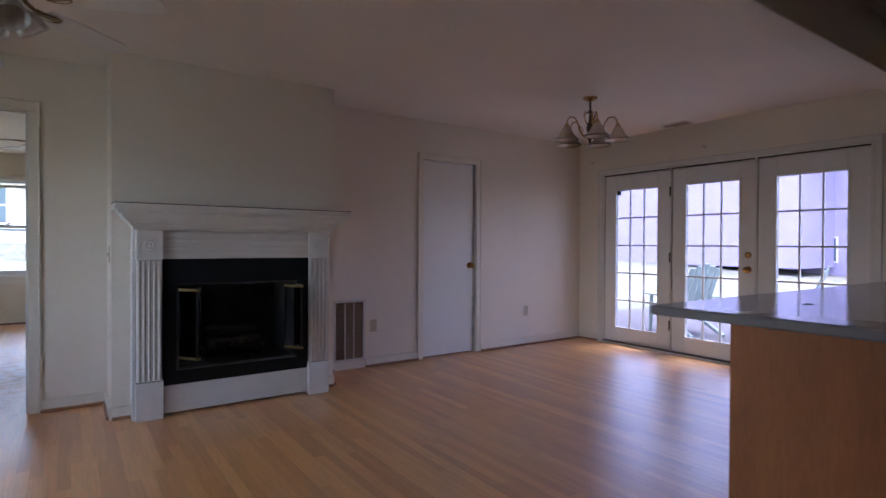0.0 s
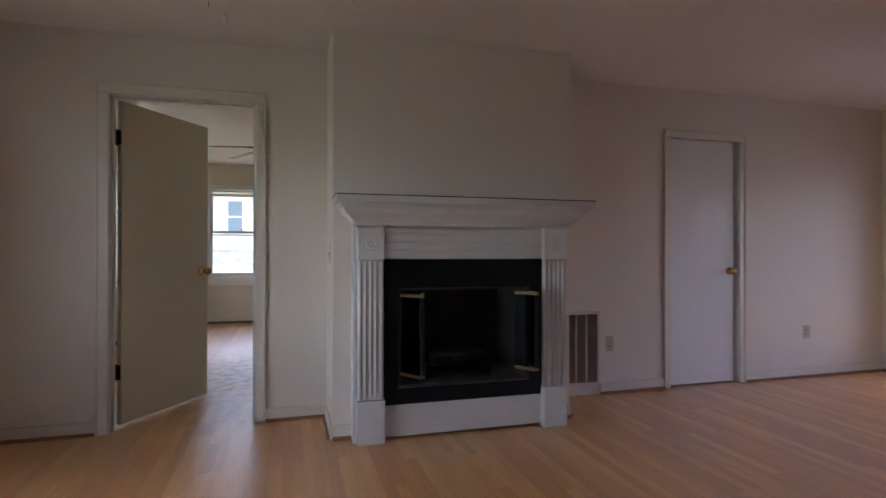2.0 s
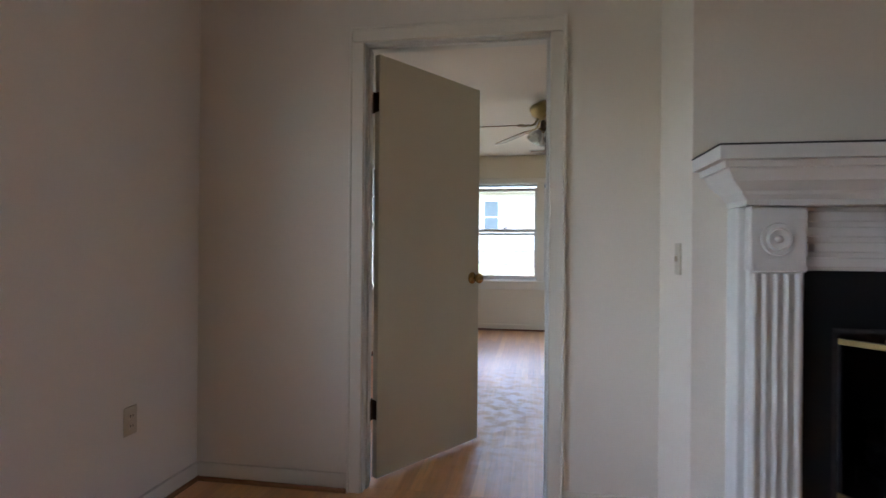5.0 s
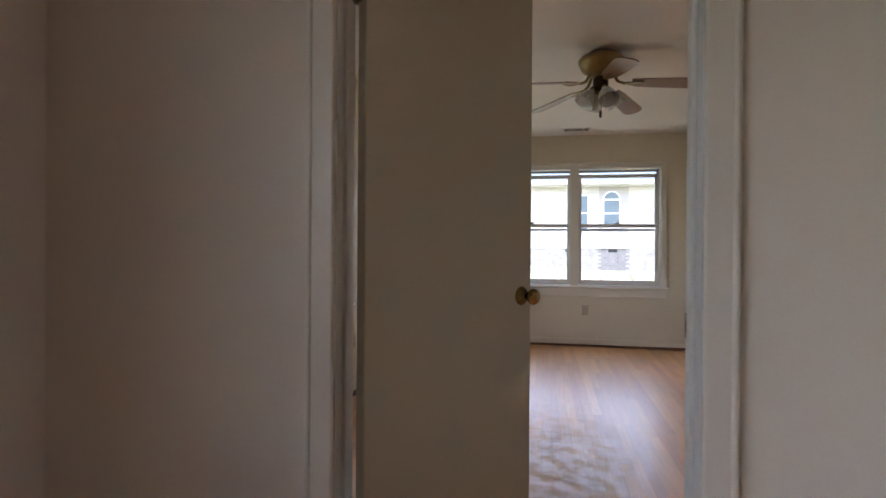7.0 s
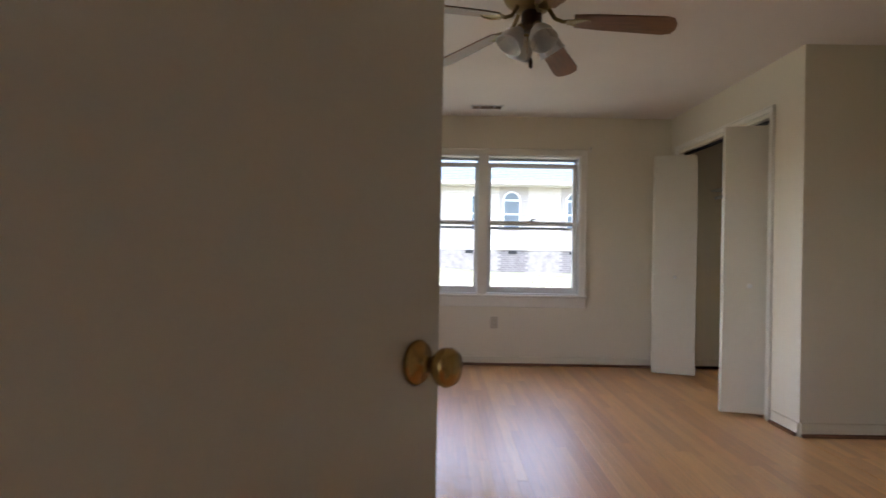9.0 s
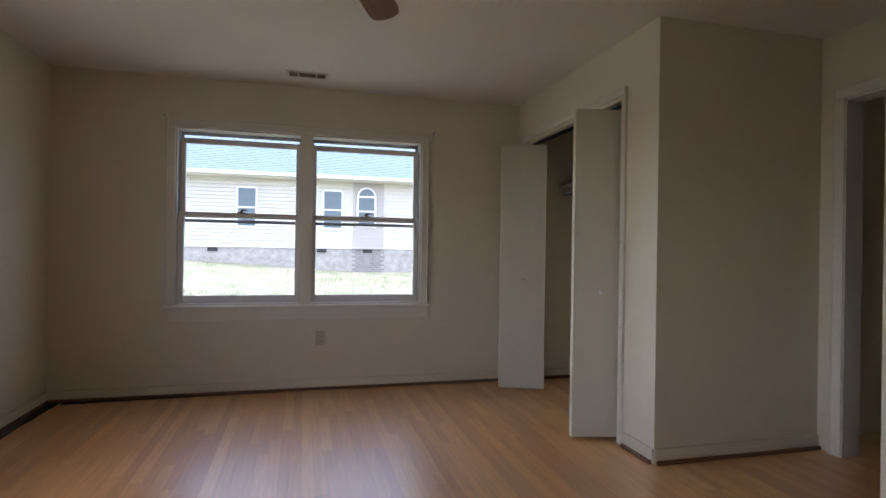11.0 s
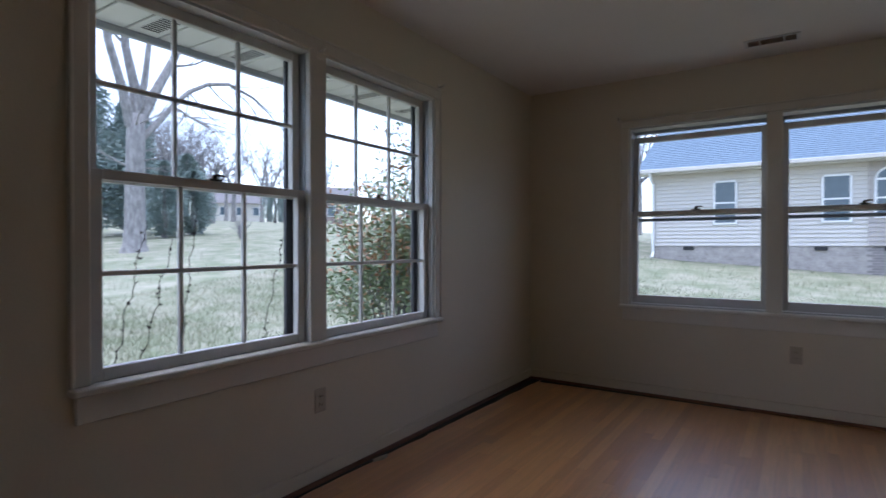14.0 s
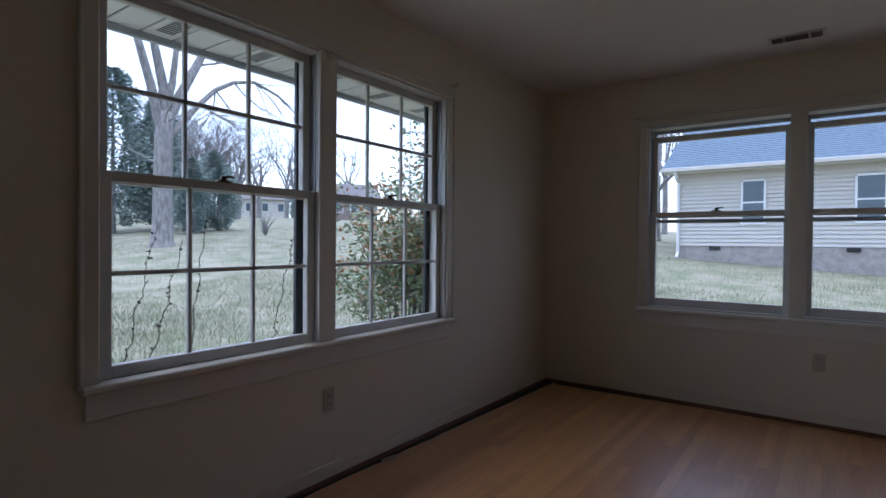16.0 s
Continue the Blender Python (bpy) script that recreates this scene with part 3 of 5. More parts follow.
def fire_panel(p, q):
    """One tall glass leaf with brass rails, between two points of the plan."""
    p, q = Vector((*p, 0)), Vector((*q, 0))
    d = q - p
    w, ang = d.length, math.degrees(math.atan2(d.y, d.x))
    leaf = new("fire_door")
    leaf.parent, leaf.matrix_basis = fp, pose(p.x, p.y, 0.38, 0, 0, ang)
    part("pane", bx(0.008, w - 0.008, -0.002, 0.002, 0.012, 0.465), M_DGLASS, leaf, "smoked glass")
    for z in (0.0, 0.459):
        part("brass_rail", bx(0.0, w, -0.007, 0.007, z, z + 0.018, 0.002), M_BRASSD, leaf, "dull brass rail")
    for u in (0.0, w - 0.01):
        part("stile", bx(u, u + 0.01, -0.006, 0.006, 0.018, 0.459, 0.002), M_BLACK, leaf)


fire_panel((-0.405, -0.118), (-0.315, -0.255)), fire_panel((-0.30, -0.252), (-0.275, -0.118))
fire_panel((0.318, -0.118), (0.40, -0.25)), fire_panel((0.412, -0.248), (0.416, -0.118))


# ---- windows ----
def double_window(name, m, units, half, muntins, label, lowered=0.0, depth=0.16, z0=0.70, z1=2.03, storm=None, inset=0.0):
    """A twin double-hung window. Local x runs along the wall, -y into the room, z up; m places it on the wall's face.
    units: (x0, x1) of each opening; half: half the width of the casing."""
    th = tagged(new(name), label, "window", kind="structure")
    th.matrix_basis = m
    rail = 0.045 if z0 < 0.69 else 0.058
    bm = bmesh.new()
    casing(bm, "x", 0.0, -1, units[0][0] - 0.012, units[-1][1] + 0.012, 0.685, z1 + 0.012, 0.062)
    mull = [(a[1], b[0]) for a, b in zip(units, units[1:])]
    for a, b in mull:
        box(bm, a - 0.012, b + 0.012, -0.016, 0.0, 0.685, z1 + 0.012, 0.004)
    part("casing", bm, M_CASING, th)
    bm = bmesh.new()
    box(bm, units[0][0] - 0.02, units[0][0], -0.002, depth + 0.01, z0 - 0.02, z1 + 0.02), box(bm, units[-1][1], units[-1][1] + 0.02, -0.002, depth + 0.01, z0 - 0.02, z1 + 0.02)
    box(bm, units[0][0], units[-1][1], -0.002, depth + 0.01, z1, z1 + 0.02), box(bm, units[0][0], units[-1][1], 0.0, depth + 0.03, z0 - 0.035, z0 - 0.004)
    for a, b in mull:
        box(bm, a, b, -0.001, depth + 0.008, z0, z1)
    part("jamb", bm, M_TRIM, th)
    part("window_sill", bx(-half - 0.015, half + 0.015, -0.052, 0.02, 0.66, 0.686, 0.006), M_CASING, th)
    bm = bmesh.new()
    box(bm, -half + 0.005, half - 0.005, -0.018, 0.0, 0.565, 0.66, 0.004)
    part("apron", bm, M_CASING, th)
    for x0, x1 in units:
        for upper in (False, True):
            y = inset + (0.085 if upper else 0.048)
            a, b = (1.362, z1 - lowered) if upper else (z0, 1.402)
            sash = part("sash_upper" if upper else "sash_lower", sash_frame(x0 + 0.004, x1 - 0.004, a, b, y, upper, rail), M_TRIM, th)
            gx0, gx1, gz0, gz1 = x0 + 0.045, x1 - 0.045, a + (0.034 if upper else rail), b - (0.042 if upper else 0.036)
            pane = part("pane", bx(gx0 - 0.006, gx1 + 0.006, y + 0.001, y + 0.004, gz0 - 0.006, gz1 + 0.006), M_GLASS, sash)
            pane.visible_shadow = False
            if muntins:
                for k in (1, 2):
                    x = gx0 + (gx1 - gx0) * k / 3
                    part("muntin", bx(x - 0.009, x + 0.009, y - 0.008, y + 0.012, gz0, gz1, 0.004), M_TRIM, sash)
                z = (gz0 + gz1) / 2
                part("muntin", bx(gx0, gx1, y - 0.009, y + 0.011, z - 0.009, z + 0.009, 0.004), M_TRIM, sash)
        bm = bmesh.new()
        xm = (x0 + x1) / 2
        box(bm, xm - 0.03, xm + 0.03, inset + 0.028, inset + 0.06, 1.402, 1.410, 0.002)
        lathe(bm, [(0.013, 0), (0.013, 0.012), (0.008, 0.018)], 12, (xm, inset + 0.045, 1.409))
        tube(bm, [(xm, inset + 0.045, 1.424), (xm + 0.03, inset + 0.04, 1.427), (xm + 0.045, inset + 0.038, 1.424)], [0.006, 0.005, 0.004], 6)
        part("sash_lock", bm, M_BRONZE, th, "dark metal sash lock")
        bm = bmesh.new()
        e = 0.022 if lowered else 0.044
        for a in ((x0, x0 + e, z0, z1), (x1 - e, x1, z0, z1)):
            box(bm, a[0], a[1], 0.118 + inset, 0.135 + inset, a[2], a[3])
        box(bm, x0 + e, x1 - e, 0.118 + inset, 0.135 + inset, z0, z0 + 0.03), box(bm, x0 + e, x1 - e, 0.119 + inset, 0.134 + inset, *((1.325, 1.35) if lowered else (1.368, 1.394))), box(bm, x0 + e, x1 - e, 0.118 + inset, 0.135 + inset, z1 - 0.025, z1)
        part("storm_frame", bm, storm or M_DARKBAND, th, "metal storm window frame")
        # Grey strips carry the jamb's shade and its weatherstrip as one tone.
        for a in ((x0 + 0.0003, x0 + 0.0035), (x1 - 0.0035, x1 - 0.0003)):
            part("jamb_shade_strip", bx(a[0], a[1], 0.03 + inset, 0.117 + inset, 1.404, z1 - 0.001), M_ALU, th, "grey strip for the shaded jamb and its weatherstrip")
    return th


def sash_frame(x0, x1, z0, z1, y, upper, rail):
    bm = bmesh.new()
    d0, d1 = y - 0.016, y + 0.018
    low, top = (0.034, 0.042) if upper else (rail, 0.036)
    box(bm, x0, x0 + 0.041, d0, d1, z0, z1, 0.003), box(bm, x1 - 0.041, x1, d0, d1, z0, z1, 0.003)
    box(bm, x0 + 0.041, x1 - 0.041, d0, d1, z0, z0 + low, 0.003), box(bm, x0 + 0.041, x1 - 0.041, d0, d1, z1 - top, z1, 0.003)
    return bm


double_window("window_1", pose(0.095, YB, 0), [(-0.948, -0.037), (0.034, 0.93)], 1.01, False, "white twin double-hung window with clear panes and lowered upper sashes", 0.055, storm=M_ALU)
double_window("window_2", pose(XL, 7.635, 0, 0, 0, 90), [(-0.968, -0.029), (0.053, 0.985)], 1.03, True, "white twin double-hung window with six-pane sashes", 0.0, 0.16, 0.682, 2.055)
double_window("window_3", pose(XW, 2.9, 0, 0, 0, 90), [(-0.925, -0.04), (0.04, 0.93)], 1.0, True, "white twin double-hung living room window", 0.0, 0.2, storm=M_TRIM, inset=0.055)

# ---- glazed doors ----
fd = thing("french_doors", (XE, 3.26, 0.0), "three white glazed doors with fifteen panes each, closed", "glazed door", kind="structure", rz=-90)
bm = bmesh.new()
for a, b in ((-1.345, -1.31), (1.31, 1.345), (-0.455, -0.435), (0.42, 0.44)):
    box(bm, a, b, -0.004, 0.142, 0.0, 2.0)
box(bm, -1.31, 1.31, -0.004, 0.142, 1.995, 2.02), box(bm, -1.345, 1.345, -0.02, 0.15, 0.0, 0.022)
part("door_frame", bm, M_TRIM, fd)
bm = bmesh.new()
casing(bm, "x", 0.0, -1, -1.335, 1.335, 0.0, 2.005, 0.055)
part("casing", bm, M_TRIM, fd)
# Black bar fills the gap under the head to draw its shadow line.
part("head_shade_strip", bx(-1.31, 1.31, -0.003, 0.062, 1.9845, 1.9945), M_SLOT, fd, "black bar drawing the shadow line above the doors")
part("threshold", bx(-1.31, 1.31, -0.03, 0.10, 0.0225, 0.034, 0.004), M_BRONZE, fd, "dark metal threshold")
for a, b, lock in ((-1.308, -0.457, False), (-0.433, 0.418, True), (0.442, 1.308, False)):
    leaf = new("door_leaf")
    leaf.parent, leaf.matrix_basis = fd, pose((a + b) / 2, 0.04, 0.036)
    w = (b - a) / 2
    g = 0.272
    bm = bmesh.new()
    box(bm, -w, -g, -0.022, 0.022, 0, 1.948, 0.003), box(bm, g, w, -0.022, 0.022, 0, 1.948, 0.003)
    box(bm, -g, g, -0.022, 0.022, 0, 0.165, 0.003), box(bm, -g, g, -0.022, 0.022, 1.765, 1.948, 0.003)
    for s in (-1, 1):
        box(bm, *sorted((s * g, s * (g + 0.022))), -0.029, -0.021, 0.145, 1.785, 0.003)
    box(bm, -g, g, -0.029, -0.021, 0.145, 0.167, 0.003), box(bm, -g, g, -0.029, -0.021, 1.763, 1.785, 0.003)
    part("leaf_frame", bm, M_DOORW, leaf)
    bm = bmesh.new()
    for k in (1, 2):
        x = -g + 2 * g * k / 3
        box(bm, x - 0.0085, x + 0.0085, -0.012, 0.012, 0.165, 1.765, 0.003)
    for k in (1, 2, 3, 4):
        z = 0.165 + 1.6 * k / 5
        box(bm, -g, g, -0.0125, 0.0125, z - 0.0085, z + 0.0085, 0.003)
    part("muntins", bm, M_TRIM, leaf)
    pane = part("pane", bx(-g, g, -0.003, 0.003, 0.165, 1.765), M_DIMGLASS, leaf, "violet tinted glass that mostly dims the view outside")
    # No shadow: sun and sky light skip the tint that dims the view.
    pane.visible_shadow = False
    if a < -1:
        part("sticker", bx(-g, -g + 0.055, -0.009, -0.004, 1.715, 1.765, 0.001), M_DARKBAND, leaf, "small dark sticker on the corner pane")
    if lock:
        knob(leaf, w - 0.062, -0.022, 0.90, 0, -1)
        part("deadbolt", lathe(bmesh.new(), [(0.03, 0), (0.03, 0.008), (0.024, 0.014), (0.01, 0.016)], 16, (w - 0.062, -0.022, 1.04), pose(0, 0, 0, 90)), M_BRASS, leaf, "brass deadbolt", True)
        for z in (0.22, 0.95, 1.66):
            part("hinge", lathe(bmesh.new(), [(0.009, 0), (0.009, 0.1)], 8, (-w - 0.012, -0.05, z)), M_BRONZE, leaf, "dark hinge")
for x in (-1.48, -0.07, 1.42):
    br = thing("curtain_bracket", (XE, 3.26 - x, 2.165), "small metal curtain rod bracket on the wall", "bracket")
    bm = bmesh.new()
    box(bm, -0.004, 0.0, -0.012, 0.012, -0.02, 0.02, 0.001)
    tube(bm, [(-0.003, 0, 0), (-0.05, 0, 0.004), (-0.06, 0, 0.02)], 0.005, 6)
    part("hook", bm, M_GRILLE, br)
br = thing("curtain_bracket", (XW, 3.96, 2.08), "small metal curtain rod bracket on the wall", "bracket")
bm = bmesh.new()
box(bm, 0.0, 0.004, -0.012, 0.012, -0.02, 0.02, 0.001)
tube(bm, [(0.003, 0, 0), (0.06, 0, 0.004), (0.07, 0, 0.02)], 0.005, 6), tube(bm, [(0.05, 0, 0.003), (0.05, 0.05, 0.003)], 0.004, 6)
part("hook", bm, M_GRILLE, br)

# ---- outlets, switch, grilles ----
plate("outlet", "x", YN, -1, 2.687, 0.385, "ivory outlet plate low on the living room wall")
plate("outlet", "x", YN, -1, 4.675, 0.398, "ivory outlet plate low on the living room wall")
plate("outlet", "y", XW, 1, 4.51, 0.414, "ivory outlet plate low on the window wall")
plate("outlet", "x", YB, -1, 0.22, 0.412, "ivory outlet plate below the bedroom window")
plate("outlet", "y", XL, 1, 7.667, 0.395, "ivory outlet plate below the six-pane window")
plate("light_switch", "y", 0.53, -1, 4.65, 1.085, "ivory switch plate on the side of the chimney breast", "switch")

vent = thing("return_air_grille", (2.438, YN, 0.358), "white framed wall grille with three columns of tan slats", "vent")
bm = bmesh.new()
for a in ((-0.158, -0.138, -0.285, 0.285), (0.138, 0.158, -0.285, 0.285), (-0.138, 0.138, 0.262, 0.285), (-0.138, 0.138, -0.285, -0.262), (-0.05, -0.038, -0.262, 0.262), (0.038, 0.05, -0.262, 0.262)):
    box(bm, a[0], a[1], -0.012, 0.0, a[2], a[3], 0.002)
part("grille_frame", bm, M_GRILLE, vent)
part("backing", bx(-0.138, 0.138, -0.002, -0.001, -0.262, 0.262), M_SLOT, vent, "dark duct behind the slats")
bm = bmesh.new()
box(bm, -0.043, 0.043, -0.0062, 0.0062, -0.0012, 0.0012)
slat_me = bpy.data.meshes.new("slat")
bm.to_mesh(slat_me), bm.free()
slat_me.materials.append(M_TAN)
for c in (-0.094, 0.0, 0.094):
    for k in range(36):
        share("slat", slat_me, vent, pose(c, -0.0075, -0.255 + k * 0.0146, 28) @ Matrix.Diagonal((1.0 if c else 0.86, 1, 1, 1)))


def ceiling_register(x, y, rz, label):
    th = thing("ceiling_vent", (x, y, CE), label, "vent", "ceiling vents", rz=rz)
    bm = bmesh.new()
    for a in ((-0.15, 0.15, -0.065, -0.047), (-0.15, 0.15, 0.047, 0.065), (-0.15, -0.128, -0.047, 0.047), (0.128, 0.15, -0.047, 0.047)):
        box(bm, a[0], a[1], a[2], a[3], -0.008, 0.0, 0.002)
    part("register_frame", bm, M_GRILLE, th)
    part("backing", bx(-0.128, 0.128, -0.047, 0.047, -0.003, -0.001), M_SLOT, th)
    bm = bmesh.new()
    box(bm, -0.128, 0.128, -0.006, 0.006, -0.0008, 0.0008)
    me = bpy.data.meshes.new("slat")
    bm.to_mesh(me), bm.free()
    me.materials.append(M_TAN)
    for k in range(6):
        share("slat", me, th, pose(0, -0.038 + k * 0.0152, -0.006, 45))
    for x0 in (-0.07, 0.06):
        part("divider", bx(x0, x0 + 0.012, -0.046, 0.046, -0.0095, -0.006), M_GRILLE, th)


ceiling_register(0.087, 9.76, 0, "white ceiling register near the bedroom window")
ceiling_register(5.46, 3.56, 90, "white ceiling register above the glazed doors")


# ---- ceiling fans ----
def ceiling_fan(loc, first, blade_mat, body, label, chains, droop=0.11):
    th = thing("ceiling_fan", loc, label, "fan", "ceiling fans")
    bm = bmesh.new()
    lathe(bm, [(0.075, 0), (0.09, -0.012), (0.13, -0.03), (0.147, -0.05), (0.145, -0.075), (0.125, -0.115), (0.085, -0.148), (0.05, -0.165)], 28)
    part("motor", bm, body, th, "brass motor housing", True)
    part("switch_housing", lathe(bmesh.new(), [(0.045, -0.164), (0.05, -0.18), (0.05, -0.225), (0.062, -0.235), (0.05, -0.25), (0.02, -0.257)], 22), M_BRONZE if body == M_BRASSD else body, th, "", True)
    for k in range(5):
        a = first + 72 * k
        arm = new("blade_arm")
        arm.parent, arm.matrix_basis = th, pose(0, 0, 0, 0, 0, a)
        bm = bmesh.new()
        tube(bm, [(0.08, 0, -0.15), (0.11, 0, -0.20), (0.15, 0, -0.218), (0.18, 0, -0.215)], [0.011, 0.01, 0.009, 0.008], 7)
        box(bm, 0.165, 0.27, -0.028, 0.028, -0.224, -0.219, 0.001)
        for s in range(16):
            a0, a1 = s * math.pi / 8, (s + 1) * math.pi / 8
            tube(bm, [(0.225 + 0.05 * math.cos(a0), 0.034 * math.sin(a0), -0.224), (0.225 + 0.05 * math.cos(a1), 0.034 * math.sin(a1), -0.224)], 0.0045, 5)
        part("bracket", bm, body, arm)
        bm = bmesh.new()
        outline = [(0.20, -0.045), (0.30, -0.056), (0.60, -0.066), (0.638, -0.055), (0.655, -0.02), (0.655, 0.02), (0.638, 0.055), (0.60, 0.066), (0.30, 0.056), (0.20, 0.045)]
        tilt = -math.tan(radians(11))
        lo = [bm.verts.new((x, y, -0.22 + y * tilt - droop * (x - 0.2))) for x, y in outline]
        hi = [bm.verts.new((x, y, -0.213 + y * tilt - droop * (x - 0.2))) for x, y in outline]
        bm.faces.new(lo[::-1]), bm.faces.new(hi)
        for i in range(len(lo)):
            j = (i + 1) % len(lo)
            bm.faces.new((lo[i], lo[j], hi[j], hi[i]))
        part("blade", bm, blade_mat, arm, "dark wood blade" if blade_mat == M_BLADE else "white blade")
    for k in range(4):
        a = radians(20 + 90 * k)
        lamp = new("lamp_shade")
        lamp.parent = th
        lamp.matrix_basis = Matrix.Translation((0.055 * math.cos(a), 0.055 * math.sin(a), -0.245)) @ pose(0, 0, 0, 0, 0, math.degrees(a)) @ pose(0, 0, 0, 0, -34, 0)
        part("shade", lathe(bmesh.new(), [(0.018, -0.005), (0.024, -0.02), (0.045, -0.045), (0.058, -0.075), (0.06, -0.10), (0.068, -0.118), (0.064, -0.117), (0.05, -0.07), (0.015, -0.02)], 18), M_FROST, lamp, "ribbed frosted glass shade", True)
        part("socket", lathe(bmesh.new(), [(0.016, 0.012), (0.02, 0.0), (0.02, -0.014)], 12), body, lamp)
    for dx, dy, ln in chains:
        bm = bmesh.new()
        tube(bm, [(dx * 0.6, dy * 0.6, -0.24), (dx, dy, -0.28), (dx, dy, -ln)], 0.0016, 5)
        ch = part("pull_chain", bm, M_BRASS, th)
        part("pull", lathe(bmesh.new(), [(0.003, -ln), (0.009, -ln - 0.015), (0.009, -ln - 0.035), (0.003, -ln - 0.042)], 10), M_BRONZE if blade_mat == M_BLADE else M_BLADEW, ch, "", True)


ceiling_fan((0.108, 7.43, CE), -10.3, M_BLADE, M_BRASSD, "brass ceiling fan with dark wooden blades and frosted glass shades", [(0.03, -0.04, 0.39), (-0.025, -0.045, 0.38)])
ceiling_fan((0.065, 3.29, CE), 44, M_BLADEW, M_BRASSD, "ceiling fan with white blades and a brass motor", [(-0.05, -0.03, 0.485), (0.03, -0.04, 0.36)], 0.02)

# ---- chandelier ----
ch = thing("chandelier", (3.95, 3.42, CE), "brass chandelier with five smoked glass bell shades", "chandelier")
part("canopy", lathe(bmesh.new(), [(0.06, 0), (0.058, -0.012), (0.03, -0.03), (0.012, -0.035)], 20), M_BRASS, ch, "", True)
bm = bmesh.new()
for k in range(3):
    lathe(bm, [(0.009, 0), (0.011, -0.01), (0.009, -0.022)], 10, (0, 0, -0.036 - k * 0.022))
lathe(bm, [(0.008, -0.10), (0.02, -0.115), (0.008, -0.13), (0.014, -0.2), (0.03, -0.245), (0.034, -0.27), (0.02, -0.30), (0.012, -0.33), (0.02, -0.35), (0.012, -0.375), (0.004, -0.40)], 16)
part("stem", bm, M_BRONZE, ch, "", True)
for k in range(5):
    arm = new("arm")
    arm.parent, arm.matrix_basis = ch, pose(0, 0, 0, 0, 0, 18 + 72 * k)
    bm = bmesh.new()
    pts = [(0.02, 0, -0.31), (0.06, 0, -0.325), (0.10, 0, -0.29), (0.12, 0, -0.22), (0.15, 0, -0.18), (0.19, 0, -0.175), (0.215, 0, -0.20), (0.225, 0, -0.25)]
    tube(bm, pts, 0.0065, 7)
    tube(bm, [(0.015, 0, -0.13), (0.05, 0, -0.12), (0.062, 0, -0.155), (0.045, 0, -0.20), (0.02, 0, -0.24)], 0.0045, 6)
    tube(bm, [(0.10, 0, -0.29), (0.075, 0, -0.27), (0.085, 0, -0.245), (0.10, 0, -0.26)], 0.004, 6)
    part("scroll", bm, M_BRASS, arm, "", True)
    part("socket", lathe(bmesh.new(), [(0.012, -0.235), (0.02, -0.245), (0.02, -0.275)], 12, (0.225, 0, 0)), M_BRASS, arm)
    shade = part("shade", lathe(bmesh.new(), [(0.02, -0.258), (0.03, -0.27), (0.044, -0.295), (0.062, -0.33), (0.094, -0.362), (0.1, -0.372), (0.094, -0.369), (0.056, -0.327), (0.02, -0.27)], 22, (0.225, 0, 0)), M_AMBER, arm, "smoked glass bell shade", True)
    bm = bmesh.new()
    n = 24
    tube(bm, [(0.225 + 0.1 * math.cos(2 * math.pi * j / n), 0.1 * math.sin(2 * math.pi * j / n), -0.372) for j in range(n + 1)], 0.004, 6)
    part("rim", bm, M_BRONZE, shade)

# ---- kitchen counter ----
cab = thing("kitchen_peninsula", (3.95, 1.1, 0.0), "honey wood kitchen peninsula cabinet with a plain end panel", "cabinet")
part("body", bx(-1.56, 1.62, -0.31, 0.31, 0.10, 0.872, 0.002), M_CAB, cab)
part("end_panel", bx(-1.58, -1.5605, -0.32, 0.32, 0.0, 0.872, 0.002), M_CAB, cab, "plain honey-coloured wooden end panel")
part("toe_kick", bx(-1.54, 1.62, -0.25, 0.30, 0.0, 0.0995), M_SHOE, cab)
part("back_panel", bx(-1.56, 1.62, 0.3105, 0.322, 0.0, 0.872, 0.002), M_CAB, cab)
top = thing("countertop", (3.95, 1.2, 0.873), "grey laminate countertop with a rounded front edge", "countertop")
part("slab", bx(-1.63, 1.645, -0.45, 0.53, 0.0, 0.04, 0.007), M_COUNTER, top)
part("edge_band", bx(-1.6225, 1.6375, 0.5302, 0.5325, 0.007, 0.033), M_COUNTER, top, "grey laminate front edge")
part("edge_band", bx(-1.6325, -1.6302, -0.4425, 0.5225, 0.007, 0.033), M_COUNTER, top, "grey laminate end edge")
part("hole_cover", lathe(bmesh.new(), [(0.02, 0.0395), (0.021, 0.0415), (0.012, 0.043)], 16, (-1.018, 0.168, 0)), M_SLOT, top, "small dark cap in the worktop")

# ---- bifold closet doors, folded open ----
bf = tagged(part("closet_frame", (lambda b: (box(b, XC - 0.002, XC + 0.122, 8.50, 8.515, 0, 2.085), box(b, XC - 0.002, XC + 0.122, 9.915, 9.93, 0, 2.085), box(b, XC - 0.002, XC + 0.122, 8.515, 9.915, 2.055, 2.085), b)[-1])(bmesh.new()), M_WALL_B), "cream painted closet opening with a narrow casing", "door frame", kind="structure")
bm = bmesh.new()
casing(bm, "y", XC, -1, 8.505, 9.925, 0.0, 2.08, 0.045)
part("casing", bm, M_CASING, bf)
part("track", bx(XC + 0.04, XC + 0.07, 8.515, 9.915, 2.037, 2.055), M_SLOT, bf, "dark metal bifold track")


